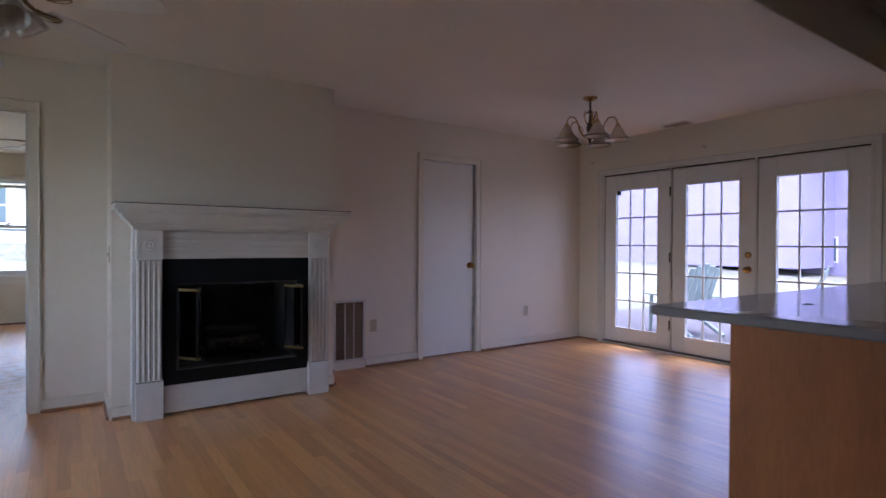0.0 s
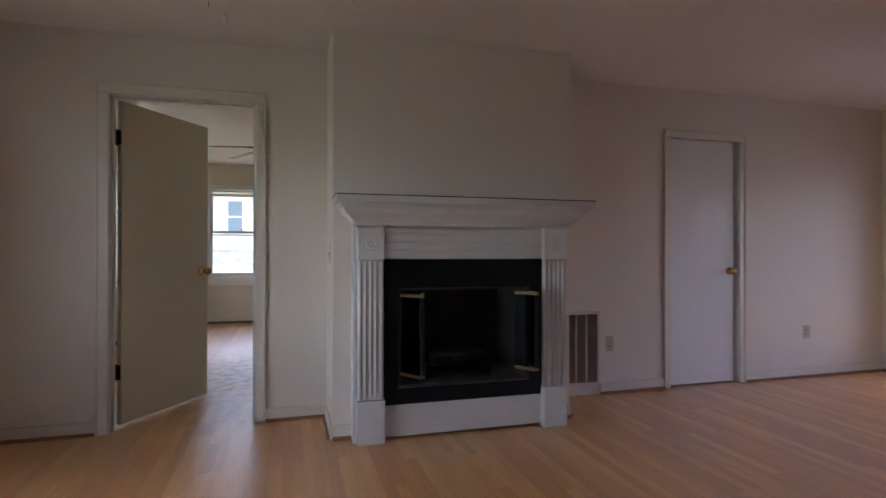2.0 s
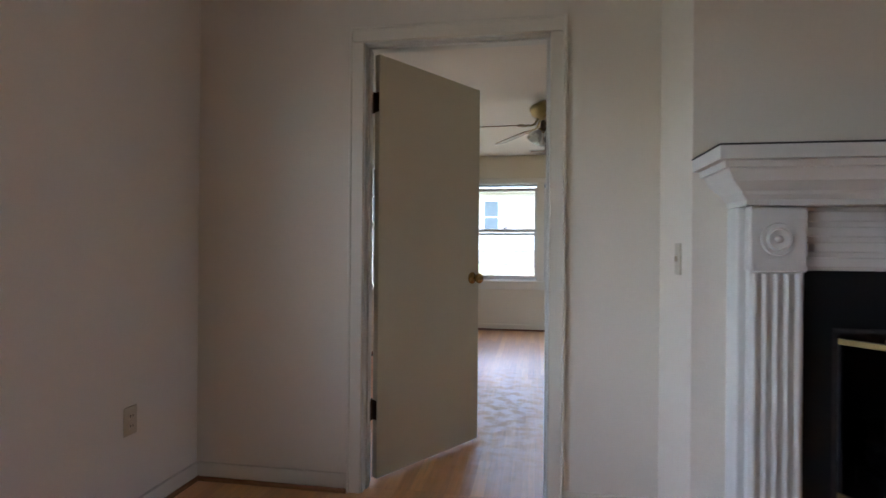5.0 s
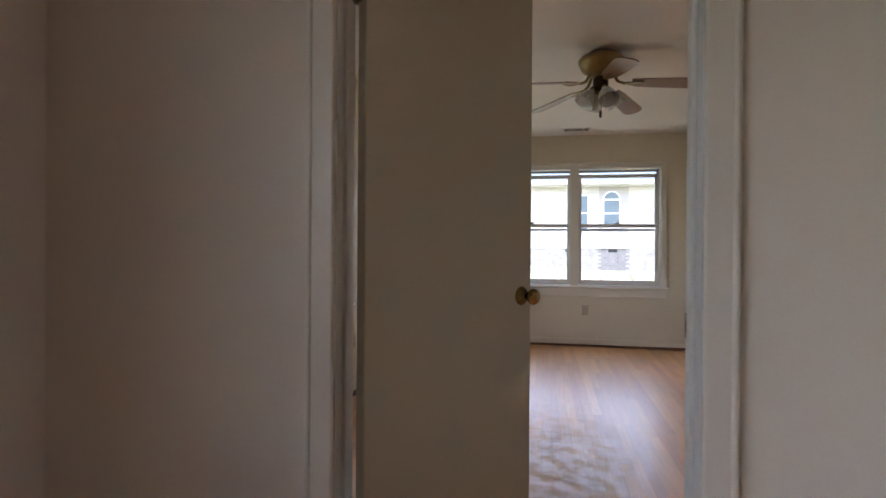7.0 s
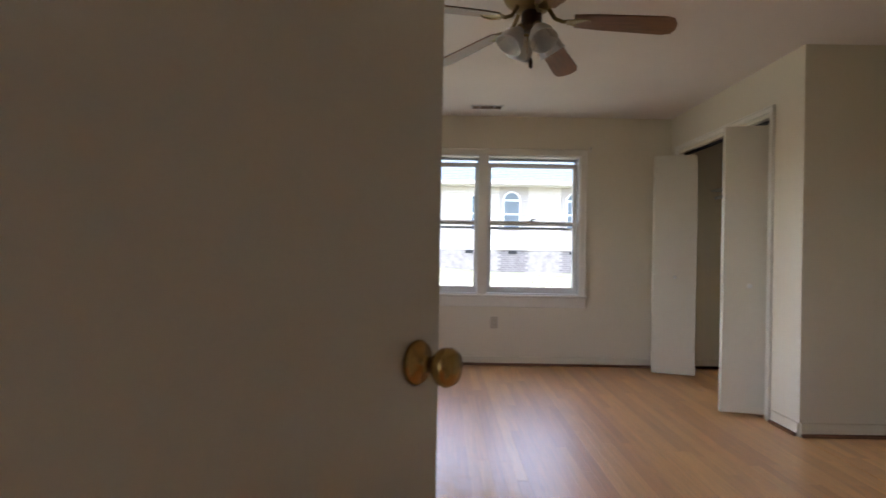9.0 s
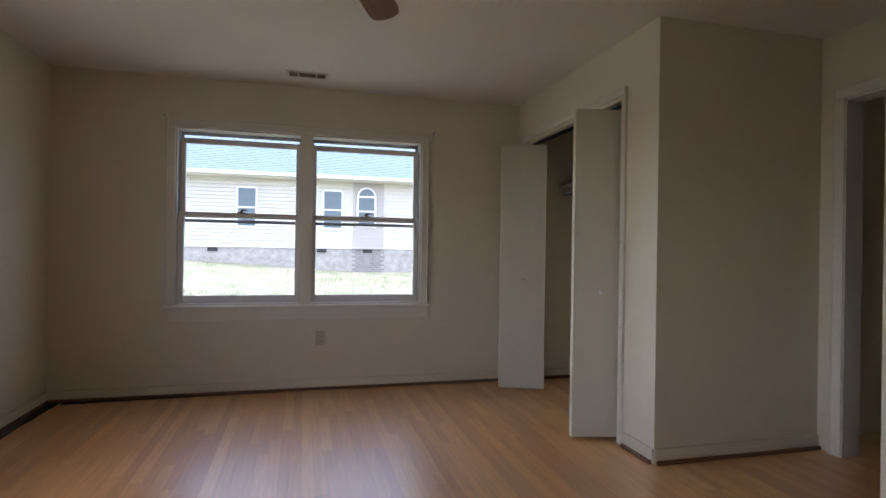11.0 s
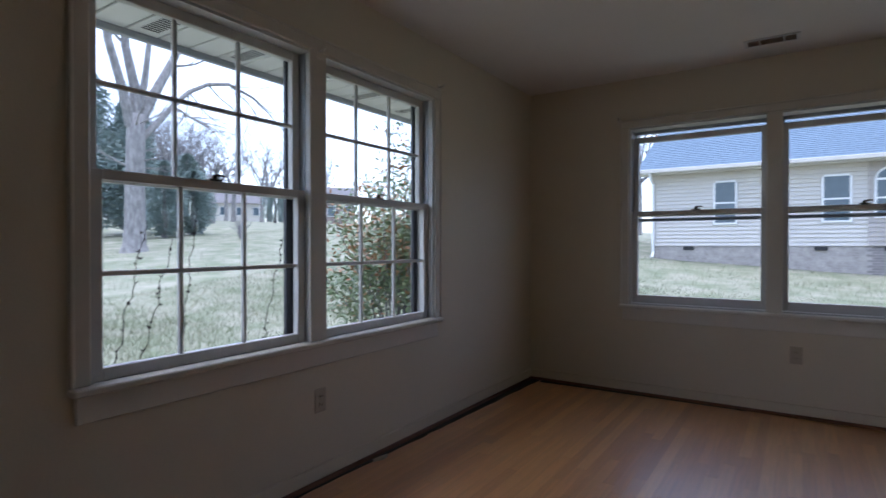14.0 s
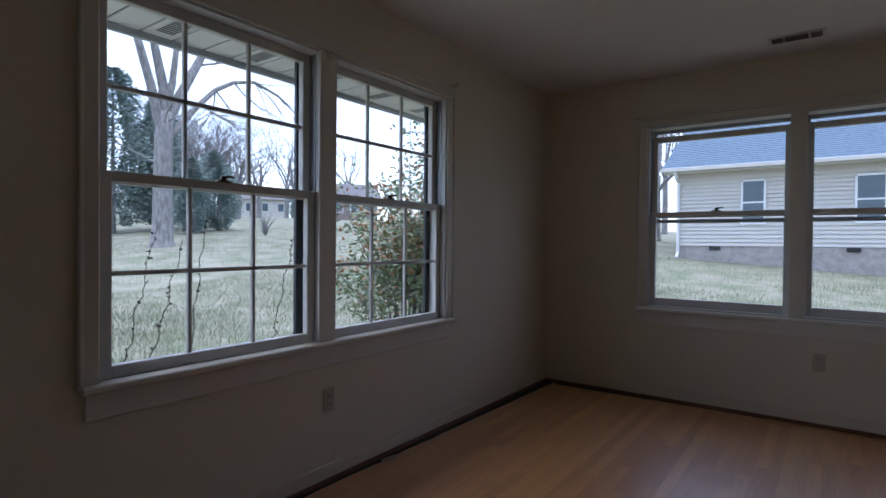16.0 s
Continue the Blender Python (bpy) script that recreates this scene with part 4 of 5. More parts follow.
def bifold(p, q, r, label, knob_side):
    """Two folded leaves: p at the jamb, q the fold in the room, r back at the track."""
    th = thing("bifold_door", (p[0], p[1], 0.02), label, "door", "closet doors")
    for a, b in ((p, q), (q, r)):
        d = Vector((b[0] - a[0], b[1] - a[1], 0))
        leaf = new("leaf")
        leaf.parent, leaf.matrix_basis = th, pose(a[0] - p[0], a[1] - p[1], 0, 0, 0, math.degrees(math.atan2(d.y, d.x)))
        part("panel", bx(0.0, d.length, -0.0145, 0.0145, 0.0, 1.985, 0.003), M_DOOR, leaf)
        if (a is q) == knob_side:
            s = -1 if knob_side else 1
            part("pull", lathe(bmesh.new(), [(0.008, 0), (0.008, 0.012), (0.016, 0.018), (0.016, 0.024), (0.01, 0.028)], 14, (d.length * 0.5, s * 0.0145, 0.88), pose(0, 0, 0, -90 * s)), M_TRIM, leaf, "small white pull", True)


bifold((1.975, 9.875), (1.645, 9.805), (1.99, 9.685), "white folded bifold closet door at the far jamb", True)
bifold((1.985, 8.545), (1.66, 8.615), (2.0, 8.71), "white folded bifold closet door at the near jamb", False)
shelf = thing("closet_shelf", (2.36, 9.25, 1.72), "white closet shelf with a hanging rod", "shelf")
part("board", bx(-0.05, 0.318, -0.84, 0.848, 0.0, 0.018, 0.002), M_TRIM, shelf)
part("rod", tube(bmesh.new(), [(0.0, -0.84, -0.06), (0.0, 0.848, -0.06)], 0.016, 10), M_ALU, shelf)

# dark strip on the floor, wider towards the corner, and debris on it
rg = random.Random(8)
bm = bmesh.new()
n = 40
inner, outer = [], []
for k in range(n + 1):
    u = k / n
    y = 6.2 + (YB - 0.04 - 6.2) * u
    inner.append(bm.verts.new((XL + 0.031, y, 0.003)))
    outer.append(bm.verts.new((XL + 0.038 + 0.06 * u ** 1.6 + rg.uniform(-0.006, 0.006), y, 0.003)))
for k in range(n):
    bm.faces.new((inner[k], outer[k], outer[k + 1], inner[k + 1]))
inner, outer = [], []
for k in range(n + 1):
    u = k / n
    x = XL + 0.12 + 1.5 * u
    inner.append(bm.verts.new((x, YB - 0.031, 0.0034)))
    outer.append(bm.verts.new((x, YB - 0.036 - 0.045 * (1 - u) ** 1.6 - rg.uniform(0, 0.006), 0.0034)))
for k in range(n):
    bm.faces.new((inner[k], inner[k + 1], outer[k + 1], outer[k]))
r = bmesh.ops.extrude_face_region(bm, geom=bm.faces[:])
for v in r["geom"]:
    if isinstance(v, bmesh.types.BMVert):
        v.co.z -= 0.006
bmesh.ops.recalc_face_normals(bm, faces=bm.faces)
tagged(part("dark_floor_edge", bm, M_DARKSTRIP), "dark strip along the bedroom floor edge, wider towards the corner", "trim", kind="structure")
tagged(part("debris", tube(bmesh.new(), [(-1.62, 7.98, 0.013), (-1.60, 8.03, 0.016), (-1.605, 8.07, 0.013)], [0.009, 0.012, 0.008], 7), M_PLATE), "small pale lump of debris on the floor edge", "debris")

# small curtain brackets at the corners of the bedroom windows
def corner_bracket(x, y, z, rz):
    th = thing("curtain_bracket", (x, y, z), "small painted curtain rod bracket at the window head", "bracket", "bedroom brackets", rz=rz)
    bm = bmesh.new()
    box(bm, -0.014, 0.014, -0.006, 0.0, -0.028, 0.028, 0.002)
    tube(bm, [(0, -0.004, 0.005), (0, -0.035, 0.006), (0, -0.048, 0.02)], [0.007, 0.006, 0.006], 7)
    part("hook", bm, M_CASING, th)


for x in (-0.94, 1.13):
    corner_bracket(x, YB - 0.0005, 2.11, 0)
for y in (6.60, 8.69):
    corner_bracket(XL + 0.0005, y, 2.145, 90)
corner_bracket(XL + 0.017, 7.647, 2.06, 90)


# ---- outdoors ----
def ground_z(x, y):
    w, n = max(0.0, -3.0 - x), max(0.0, y - 11.5)
    return -0.42 + 26.0 * (1 - math.exp(-(0.052 * w) / 26.0)) * 0.9 + 2.2 * (1 - math.exp(-0.062 * n / 2.2)) + 0.005 * min(n, 16) * max(0.0, min(8.0, 2.0 - x))


M_GRASS = mat("winter_grass_soil", (0.12, 0.155, 0.075), 0.95, var=0.3, scale=1.3, grain=22, bump=0.08, col2=(0.35, 0.325, 0.25))
M_BLADES = leafy("winter_grass_blades", (0.14, 0.19, 0.085), (0.38, 0.355, 0.265), 0.8)
# Bark grey is lightened to paint in haze and bloom.
M_BARK = mat("hazed_grey_bark", (0.36, 0.345, 0.33), 0.95, var=0.3, scale=3, grain=22, stretch=(4, 4, 1), bump=0.1)
M_TWIG = mat("twig_bark", (0.27, 0.26, 0.26), 0.95, var=0.2)
# Needle tones lightened and blued to paint distant haze into the colour.
M_HAZEFIR = leafy("hazed_evergreen_needles", (0.18, 0.24, 0.22), (0.30, 0.36, 0.33), 0.8)
M_NAND = leafy("nandina_leaf", (0.11, 0.18, 0.085), (0.26, 0.31, 0.17), 0.45)
M_NANDR = leafy("nandina_red_leaf", (0.42, 0.14, 0.07), (0.26, 0.2, 0.08), 0.45)
M_SIDING = mat("cream_vinyl_siding", (0.62, 0.585, 0.525), 0.55, var=0.03, scale=1.0)
# Siding darkened to taupe to paint in the shade of a recess.
M_SIDING_SHADE = mat("recess_shade_siding", (0.44, 0.40, 0.36), 0.6, var=0.04, scale=1.0)
M_ROOF = mat("blue_grey_shingle", (0.16, 0.225, 0.29), 0.9, var=0.15, scale=8, grain=50)
M_FARROOF = mat("weathered_grey_shingle", (0.21, 0.20, 0.20), 0.9, var=0.15, scale=6)
# Pale brick darkened to carry the same recess shade.
M_BRICK_SHADE = mat("recess_shade_brick", (0.33, 0.30, 0.285), 0.9, var=0.2, scale=5, grain=30)
M_BRICK = mat("pale_brick", (0.52, 0.475, 0.43), 0.9, var=0.22, scale=5, grain=30)
M_REDBRICK = mat("dull_brick", (0.34, 0.28, 0.25), 0.9, var=0.2, scale=5, grain=30)
M_MORTAR = mat("mortar", (0.45, 0.42, 0.38), 0.95, var=0.1)
M_PANE = mat("dark_window_pane", (0.10, 0.14, 0.17), 0.12, var=0.1, bump=0)
M_VINYL = mat("white_vinyl", (0.80, 0.80, 0.78), 0.4, var=0.02)
M_ROAD = mat("asphalt", (0.06, 0.06, 0.062), 0.9, var=0.15, grain=80)
M_DECK = mat("weathered_deck_wood", (0.17, 0.155, 0.145), 0.85, var=0.2, stretch=(2, 14, 2))
M_GREEN = mat("pale_green_paint", (0.42, 0.52, 0.46), 0.6, var=0.06)

xs = sorted({*np.linspace(-30, 30, 61).round(2), *np.linspace(-400, -30, 20).round(1), *np.linspace(30, 400, 20).round(1)})
ys = sorted({*np.linspace(-20, 40, 61).round(2), *np.linspace(-400, -20, 20).round(1), *np.linspace(40, 400, 20).round(1)})
verts = [(x, y, ground_z(x, y) + (0.05 * noise.noise((x * 0.3, y * 0.3, 0)) if abs(x) < 30 else 0)) for x in xs for y in ys]
ny = len(ys)
faces = [(i * ny + j, (i + 1) * ny + j, (i + 1) * ny + j + 1, i * ny + j + 1) for i in range(len(xs) - 1) for j in range(ny - 1)]
me = bpy.data.meshes.new("ground")
me.from_pydata(verts, [], faces)
me.materials.append(M_GRASS)
tagged(new("ground", me), "thin winter lawn rising away from the house", "lawn", kind="structure")

rs = np.random.RandomState(7)


def blades(count, x0, x1, y0, y1, h):
    v, f = [], []
    for k in range(count):
        x, y = rs.uniform(x0, x1), rs.uniform(y0, y1)
        z, a, s = ground_z(x, y) - 0.03, rs.uniform(0, 6.28), h * rs.uniform(0.5, 1.3)
        dx, dy = 0.006 * math.cos(a), 0.006 * math.sin(a)
        lx, ly = rs.normal(0, 0.35) * s, rs.normal(0, 0.35) * s
        n = len(v)
        v += [(x - dx, y - dy, z), (x + dx, y + dy, z), (x + lx, y + ly, z + s + 0.03)]
        f.append((n, n + 1, n + 2))
    return v, f


gv, gf = [], []
for args in ((52000, -12, -2.6, 7, 18, 0.085), (24000, -4, 6, 11.2, 19, 0.085), (9000, -26, -13, 10, 30, 0.12), (6000, -5, 7, 19, 24.5, 0.1)):
    v, f = blades(*args)
    gf += [tuple(i + len(gv) for i in t) for t in f]
    gv += v
me = bpy.data.meshes.new("grass")
me.from_pydata(gv, [], gf)
me.materials.append(M_BLADES)
tagged(new("grass", me), "short dry winter grass on the lawn", "grass", kind="stuff")


def limb(bm, p, d, r, length, depth, rg, up=0.15, spread=0.6, seg=6):
    """A wavering limb that forks again and again."""
    pts, rad = [p.copy()], [r]
    n = 5
    for k in range(n):
        d = (d + Vector((rg.gauss(0, 0.13), rg.gauss(0, 0.13), rg.gauss(0, 0.08) + up * 0.12))).normalized()
        p = p + d * (length / n)
        pts.append(p.copy()), rad.append(r * (1 - 0.42 * (k + 1) / n))
    tube(bm, pts, rad, seg)
    if depth:
        for k in range(rg.choice((2, 3, 3))):
            i = rg.randint(2, n)
            side = Vector((rg.gauss(0, 1), rg.gauss(0, 1), rg.gauss(0.3, 0.5))).normalized()
            limb(bm, pts[i], (d * (1 - spread * 0.6) + side * spread).normalized(), rad[i] * rg.uniform(0.5, 0.72), length * rg.uniform(0.6, 0.85), depth - 1, rg, up, spread, 5 if depth > 2 else 4)


def bare_tree(x, y, h, r, seed, depth, label, twig_r=1.0):
    rg = random.Random(seed)
    z = ground_z(x, y) - 0.15
    th = thing("bare_tree", (x, y, z), label, "tree", "bare trees")
    bm = bmesh.new()
    tube(bm, [(0, 0, 0), (0, 0, 0.25), (0.02, 0.01, h * 0.14), (0.0, 0.03, h * 0.26), (0.04, 0.02, h * 0.34)], [r * 1.55, r * 1.15, r, r * 0.92, r * 0.8], 12)
    part("trunk", bm, M_BARK, th, "", True)
    bm = bmesh.new()
    for k in range(5):
        a = 2 * math.pi * k / 5 + rg.uniform(-0.4, 0.4)
        lean = rg.uniform(0.25, 0.75)
        limb(bm, Vector((0.02, 0.02, h * rg.uniform(0.24, 0.335))), Vector((math.cos(a) * lean, math.sin(a) * lean, 1)).normalized(), r * rg.uniform(0.38, 0.55), h * 0.34, depth, rg)
    part("crown", bm, M_TWIG if r < 0.4 else M_BARK, th, "leafless branches")
    return th


def lawn_tree(x, y, r, seed, label):
    """Old tree: a thick trunk that forks into upright limbs, and one long limb that arches over."""
    rg = random.Random(seed)
    th = thing("bare_tree", (x, y, ground_z(x, y) - 0.15), label, "tree", "bare trees")
    bm = tube(bmesh.new(), [(0, 0, 0), (0, 0, 0.12), (0.01, 0, 0.4), (0.02, 0.02, 1.2), (0, 0.03, 2.6), (0.03, 0.05, 4.2), (0, 0.08, 5.4)], [r * 1.7, r * 1.4, r * 1.12, r, r * 0.93, r * 0.9, r * 0.82], 16)
    part("trunk", bm, M_BARK, th, "thick grey trunk", True)
    bm = bmesh.new()
    forks = [([(0, -0.1, 4.9), (0.1, -0.5, 6.4), (0.1, -0.95, 7.9), (0.2, -1.3, 10), (0.2, -1.5, 13.5)], [0.27, 0.23, 0.2, 0.16, 0.05]),
             ([(0, 0.05, 5.1), (-0.1, 0.1, 6.4), (-0.2, -0.2, 8.0), (-0.3, -0.3, 10.5), (-0.2, -0.1, 14)], [0.3, 0.26, 0.21, 0.16, 0.05]),
             ([(0, 0.1, 5.2), (0.2, 0.3, 6.6), (0.2, 0.5, 8.3), (0.3, 0.9, 11), (0.2, 1.1, 13.5)], [0.22, 0.18, 0.14, 0.1, 0.04]),
             ([(0, 0.12, 4.9), (-0.1, 0.75, 6.2), (-0.2, 1.5, 7.6), (-0.3, 2.3, 9.2), (-0.2, 3.4, 12)], [0.3, 0.27, 0.23, 0.18, 0.05]),
             ([(0, 0.2, 4.4), (0.1, 0.85, 5.2), (0.2, 1.4, 5.95), (0.2, 2.1, 6.7), (0.3, 2.9, 7.2), (0.3, 3.9, 7.45), (0.4, 5.1, 7.1), (0.4, 5.9, 6.6), (0.5, 6.7, 5.9), (0.5, 7.5, 4.9)], [0.2, 0.17, 0.15, 0.13, 0.115, 0.1, 0.075, 0.05, 0.03, 0.012])]
    for pts, rad in forks:
        rad = [v * 0.74 for v in rad]
        tube(bm, pts, rad, 9)
        arch = len(pts) > 6
        for q in range(2, len(pts) - 1):
            for k in range(2 if arch else 1):
                d = Vector((rg.gauss(0, 0.4), rg.uniform(0.2, 1.0) if arch else rg.choice((-1, 1)) * rg.uniform(0.4, 1), rg.uniform(-0.9, 0.5) if arch else rg.uniform(0.1, 0.8))).normalized()
                limb(bm, Vector(pts[q]), d, rad[q] * rg.uniform(0.3, 0.5), rg.uniform(1.4, 2.4), 2, rg, -0.3 if arch else 0.5, 0.55, 5)
    for k in range(7):
        a = rg.uniform(0, 6.283)
        limb(bm, Vector((0.1 * math.cos(a), 0.1 * math.sin(a), rg.uniform(2.6, 5))), Vector((math.cos(a), math.sin(a), 0.4)).normalized(), 0.035, 1.3, 2, rg, 0.2, 0.5, 5)
    part("crown", bm, M_BARK, th, "leafless limbs")


lawn_tree(-21, 16.45, 0.37, 11, "large leafless tree with a thick grey trunk on the lawn")
for k, (x, y, h) in enumerate(((-44, 31, 8), (-47, 35, 8.5), (-45, 28, 9), (-52, 37, 10), (-43, 34, 7), (-52, 40, 9), (-58, 51, 11), (-42, 26, 9), (-62, 66, 13), (-9, 44, 14), (-6, 52, 15), (-55, 18, 14), (52, 26, 13), (-48, 30, 10), (-50, 33, 9), (-54, 44, 9), (-41, 29.5, 8), (-64, 42, 10), (-66, 48, 11), (-70, 54, 11), (-63, 37, 10), (-68, 60, 12), (-72, 45, 11), (-60, 56, 9), (-75, 66, 12), (-6.2, 31, 9), (-7.5, 34, 10), (-5.6, 37, 11), (-8.6, 30, 8))):
    bare_tree(x, y, h * (1.25 if x < -40 else 1), 0.27 if x < -40 else 0.18, 30 + k, 4 if x < -40 and y < 45 else 3, "leafless tree beyond the lawn")


def evergreen(x, y, h, w, seed, label):
    rg = random.Random(seed)
    th = thing("evergreen_tree", (x, y, ground_z(x, y) - 0.1), label, "tree", "evergreens")
    part("trunk", tube(bmesh.new(), [(0, 0, 0), (0, 0, h * 0.5), (0, 0, h * 0.93)], [0.16, 0.1, 0.03], 8), M_BARK, th)
    v, f = [], []
    for k in range(11000):
        t = rg.random() ** 0.8
        ang = rg.uniform(0, 6.283)
        rr = w * min(1.0, 0.45 + 2.2 * t) * (1 - t) ** (0.5 if h > 5 else 0.42) * (0.72 + 0.28 * math.sin(ang * 3 + seed + t * 9)) * rg.uniform(0.35, 1.05)
        p = Vector((rr * math.cos(ang), rr * math.sin(ang), h * (0.06 + 0.94 * t)))
        s = (0.05 + h * 0.016) * rg.uniform(0.5, 1.3)
        d = Vector((math.cos(ang), math.sin(ang), rg.uniform(-0.5, 0.5))).normalized()
        q = Vector((rg.gauss(0, 1), rg.gauss(0, 1), rg.gauss(0, 1))).normalized()
        n = len(v)
        v += [tuple(p), tuple(p + d * s + q * s * 0.5), tuple(p + d * s * 1.1 - q * s * 0.5)]
        f.append((n, n + 1, n + 2))
    me = bpy.data.meshes.new("crown")
    me.from_pydata(v, [], f)
    me.materials.append(M_HAZEFIR)
    ob = new("crown", me)
    ob.parent = th


for k, (x, y, h, w) in enumerate(((-26, 20.4, 3.9, 1.25), (-26.6, 22.3, 3.5, 1.35), (-30, 18.4, 8.6, 2.9), (-31, 21.2, 7.6, 2.4), (-31.5, 14.5, 6.6, 3.0), (-29.5, 20.6, 6.2, 1.7), (-40, 30.0, 5.6, 2.6), (-42, 26.5, 6.2, 2.6), (-48, 45, 3.8, 2.0), (-52, 60, 4.2, 2.2))):
    evergreen(x, y, h, w, k, "bushy evergreen tree in haze-paled blue-green at the edge of the lawn")


def shrub(x, y, h, w, seed, count, stems, label, size=0.055, red=0.2, name="nandina_shrub"):
    rg = random.Random(seed)
    th = thing(name, (x, y, ground_z(x, y) - 0.05), label, "shrub")
    bm = bmesh.new()
    tips = []
    for k in range(stems):
        a = rg.uniform(0, 6.283)
        r = w * math.sqrt(rg.random())
        t = Vector((r * math.cos(a), r * math.sin(a), h * rg.uniform(0.55, 1.0) * (1 - 0.25 * (r / w) ** 2)))
        m = Vector((t.x * 0.35, t.y * 0.35, t.z * 0.55))
        tube(bm, [(t.x * 0.08, t.y * 0.08, 0), m, t], [0.011, 0.008, 0.003], 5)
        tips += [(m, t)]
    part("stems", bm, M_TWIG, th)
    if count:
        lots = {"green": ([], []), "red": ([], [])}
        for k in range(count):
            m, t = rg.choice(tips)
            p = m.lerp(t, rg.uniform(0.05, 1.05)) + Vector((rg.gauss(0, 0.085), rg.gauss(0, 0.085), rg.gauss(0, 0.08)))
            v, f = lots["red" if rg.random() < red * (1.6 if p.z > h * 0.45 and p.y < 0 else 0.4) else "green"]
            d = Vector((rg.gauss(0, 1), rg.gauss(0, 1), rg.gauss(-0.2, 0.6))).normalized() * size * rg.uniform(0.7, 1.4)
            s = d.orthogonal().normalized() * size * 0.22
            n = len(v)
            v += [tuple(p), tuple(p + d * 0.5 + s), tuple(p + d), tuple(p + d * 0.5 - s)]
            f.append((n, n + 1, n + 2, n + 3))
        for key, mt in (("green", M_NAND), ("red", M_NANDR)):
            if lots[key][1]:
                me = bpy.data.meshes.new(key + "_leaves")
                me.from_pydata(lots[key][0], [], lots[key][1])
                me.materials.append(mt)
                ob = new(key + "_leaves", me)
                ob.parent = th


shrub(-3.2, 10.1, 2.95, 0.80, 5, 10500, 44, "leafy green nandina with reddish leaves outside the window", 0.056, 0.2)
shrub(-22.0, 21.9, 1.3, 0.6, 6, 0, 60, "small leafless shrub on the lawn", name="bare_shrub")
shrub(-5.4, 24.6, 1.2, 0.7, 9, 700, 26, "scrubby shrub beside the neighbouring house", 0.1, 0.1, "bare_shrub")

# vines climbing the outside of the window
for k, (y0, y1, z1) in enumerate(((6.795, 6.945, 1.24), (6.89, 7.045, 1.17), (7.06, 7.15, 1.30), (7.45, 7.62, 1.24))):
    rg = random.Random(50 + k)
    th = thing("vine", (XL - 0.185, y0, 0.60), "thin dry vine climbing outside the window pane", "vine", "vines")
    bm = bmesh.new()
    n = 26
    pts = [(rg.gauss(0, 0.003), (y1 - y0) * (j / n) + 0.006 * math.sin(j * 0.9 + k) + rg.gauss(0, 0.004), (z1 - 0.6) * j / n) for j in range(n + 1)]
    tube(bm, pts, [0.0026 - 0.0014 * j / n for j in range(n + 1)], 5)
    for j in range(16):
        p = Vector(pts[rg.randint(1, n - 3)])
        tube(bm, [p, p + Vector((0, rg.gauss(0, 0.007), rg.uniform(0.004, 0.014)))], [0.0028, 0.0012], 4)
    part("stem", bm, M_VINE, th)
    bm = bmesh.new()
    for j in range(9):
        p = Vector(pts[rg.randint(2, n - 2)]) + Vector((0, rg.gauss(0, 0.006), 0))
        lathe(bm, [(0.001, -0.005), (0.0042, -0.001), (0.003, 0.005)], 6, p)
    part("dry_leaves", bm, M_VINE, th)

# ---- own eaves over the bedroom windows ----
eave = thing("eave_west", (XL - 0.16, 7.5, 2.10), "white vented soffit panels with a fascia board under the eave", "eave", kind="structure")
part("soffit_backing", bx(-0.47, 0.0, -2.4, 2.8, 0.043, 0.055), M_DARKBAND, eave)
for k in range(34):
    y = -2.4 + k * 0.1525
    panel = part("soffit_panel", bx(-0.47, -0.03, y, y + 0.142, 0.03, 0.042, 0.003), M_VINYL, eave)
    if k % 3 == 1:
        bm = bmesh.new()
        for q in range(14):
            box(bm, -0.40 + q * 0.024, -0.388 + q * 0.024, y + 0.03, y + 0.11, 0.0285, 0.0305)
        part("vent_slots", bm, M_DARKBAND, panel, "row of dark vent slots")
part("fascia", bx(-0.50, -0.47, -2.42, 2.82, 0.0, 0.22, 0.003), M_ALU, eave, "grey metal fascia")
part("frieze_board", bx(-0.03, 0.0, -2.4, 2.8, -0.03, 0.03), M_VINYL, eave)
tagged(part("roof_plate", bx(-2.5, 6.4, -4.2, 10.75, 2.56, 2.68), M_ROOF), "roof deck that covers the house", "roof", kind="structure")

# ---- neighbouring house ----
HY, HX0, HX1 = 25.0, -3.98, 13.02
nb = thing("neighbour_house", (HX0, HY, 0.0), "single-storey house with cream siding, brick foundation and blue-grey roof", "house")
L = HX1 - HX0
part("wall", bx(0.0, L, 0.0, 8.0, 1.11, 3.62), M_SIDING, nb)
bm = bmesh.new()
for k in range(20):
    z = 1.12 + k * 0.124
    for a, b in ((0.0, 5.79), (6.87, 8.1), (9.15, L)):
        w = [bm.verts.new(v) for v in ((a, -0.05, z), (b, -0.05, z), (b, -0.012, z + 0.123), (a, -0.012, z + 0.123), (a, -0.001, z), (b, -0.001, z))]
        bm.faces.new((w[0], w[1], w[2], w[3])), bm.faces.new((w[4], w[5], w[1], w[0]))
part("lap_siding", bm, M_SIDING, nb, "cream vinyl lap siding")
# The taupe front paints a recess's shade; no recess is built.
bay = bmesh.new()
for a, b in ((5.79, 6.87), (8.1, 9.15)):
    box(bay, a, b, -0.06, -0.002, 1.12, 3.5, 0.004)
    for k in range(18):
        z = 1.125 + k * 0.13
        w = [bay.verts.new(v) for v in ((a, -0.088, z), (b, -0.088, z), (b, -0.062, z + 0.128), (a, -0.062, z + 0.128), (a, -0.06, z), (b, -0.06, z))]
        bay.faces.new((w[0], w[1], w[2], w[3])), bay.faces.new((w[4], w[5], w[1], w[0]))
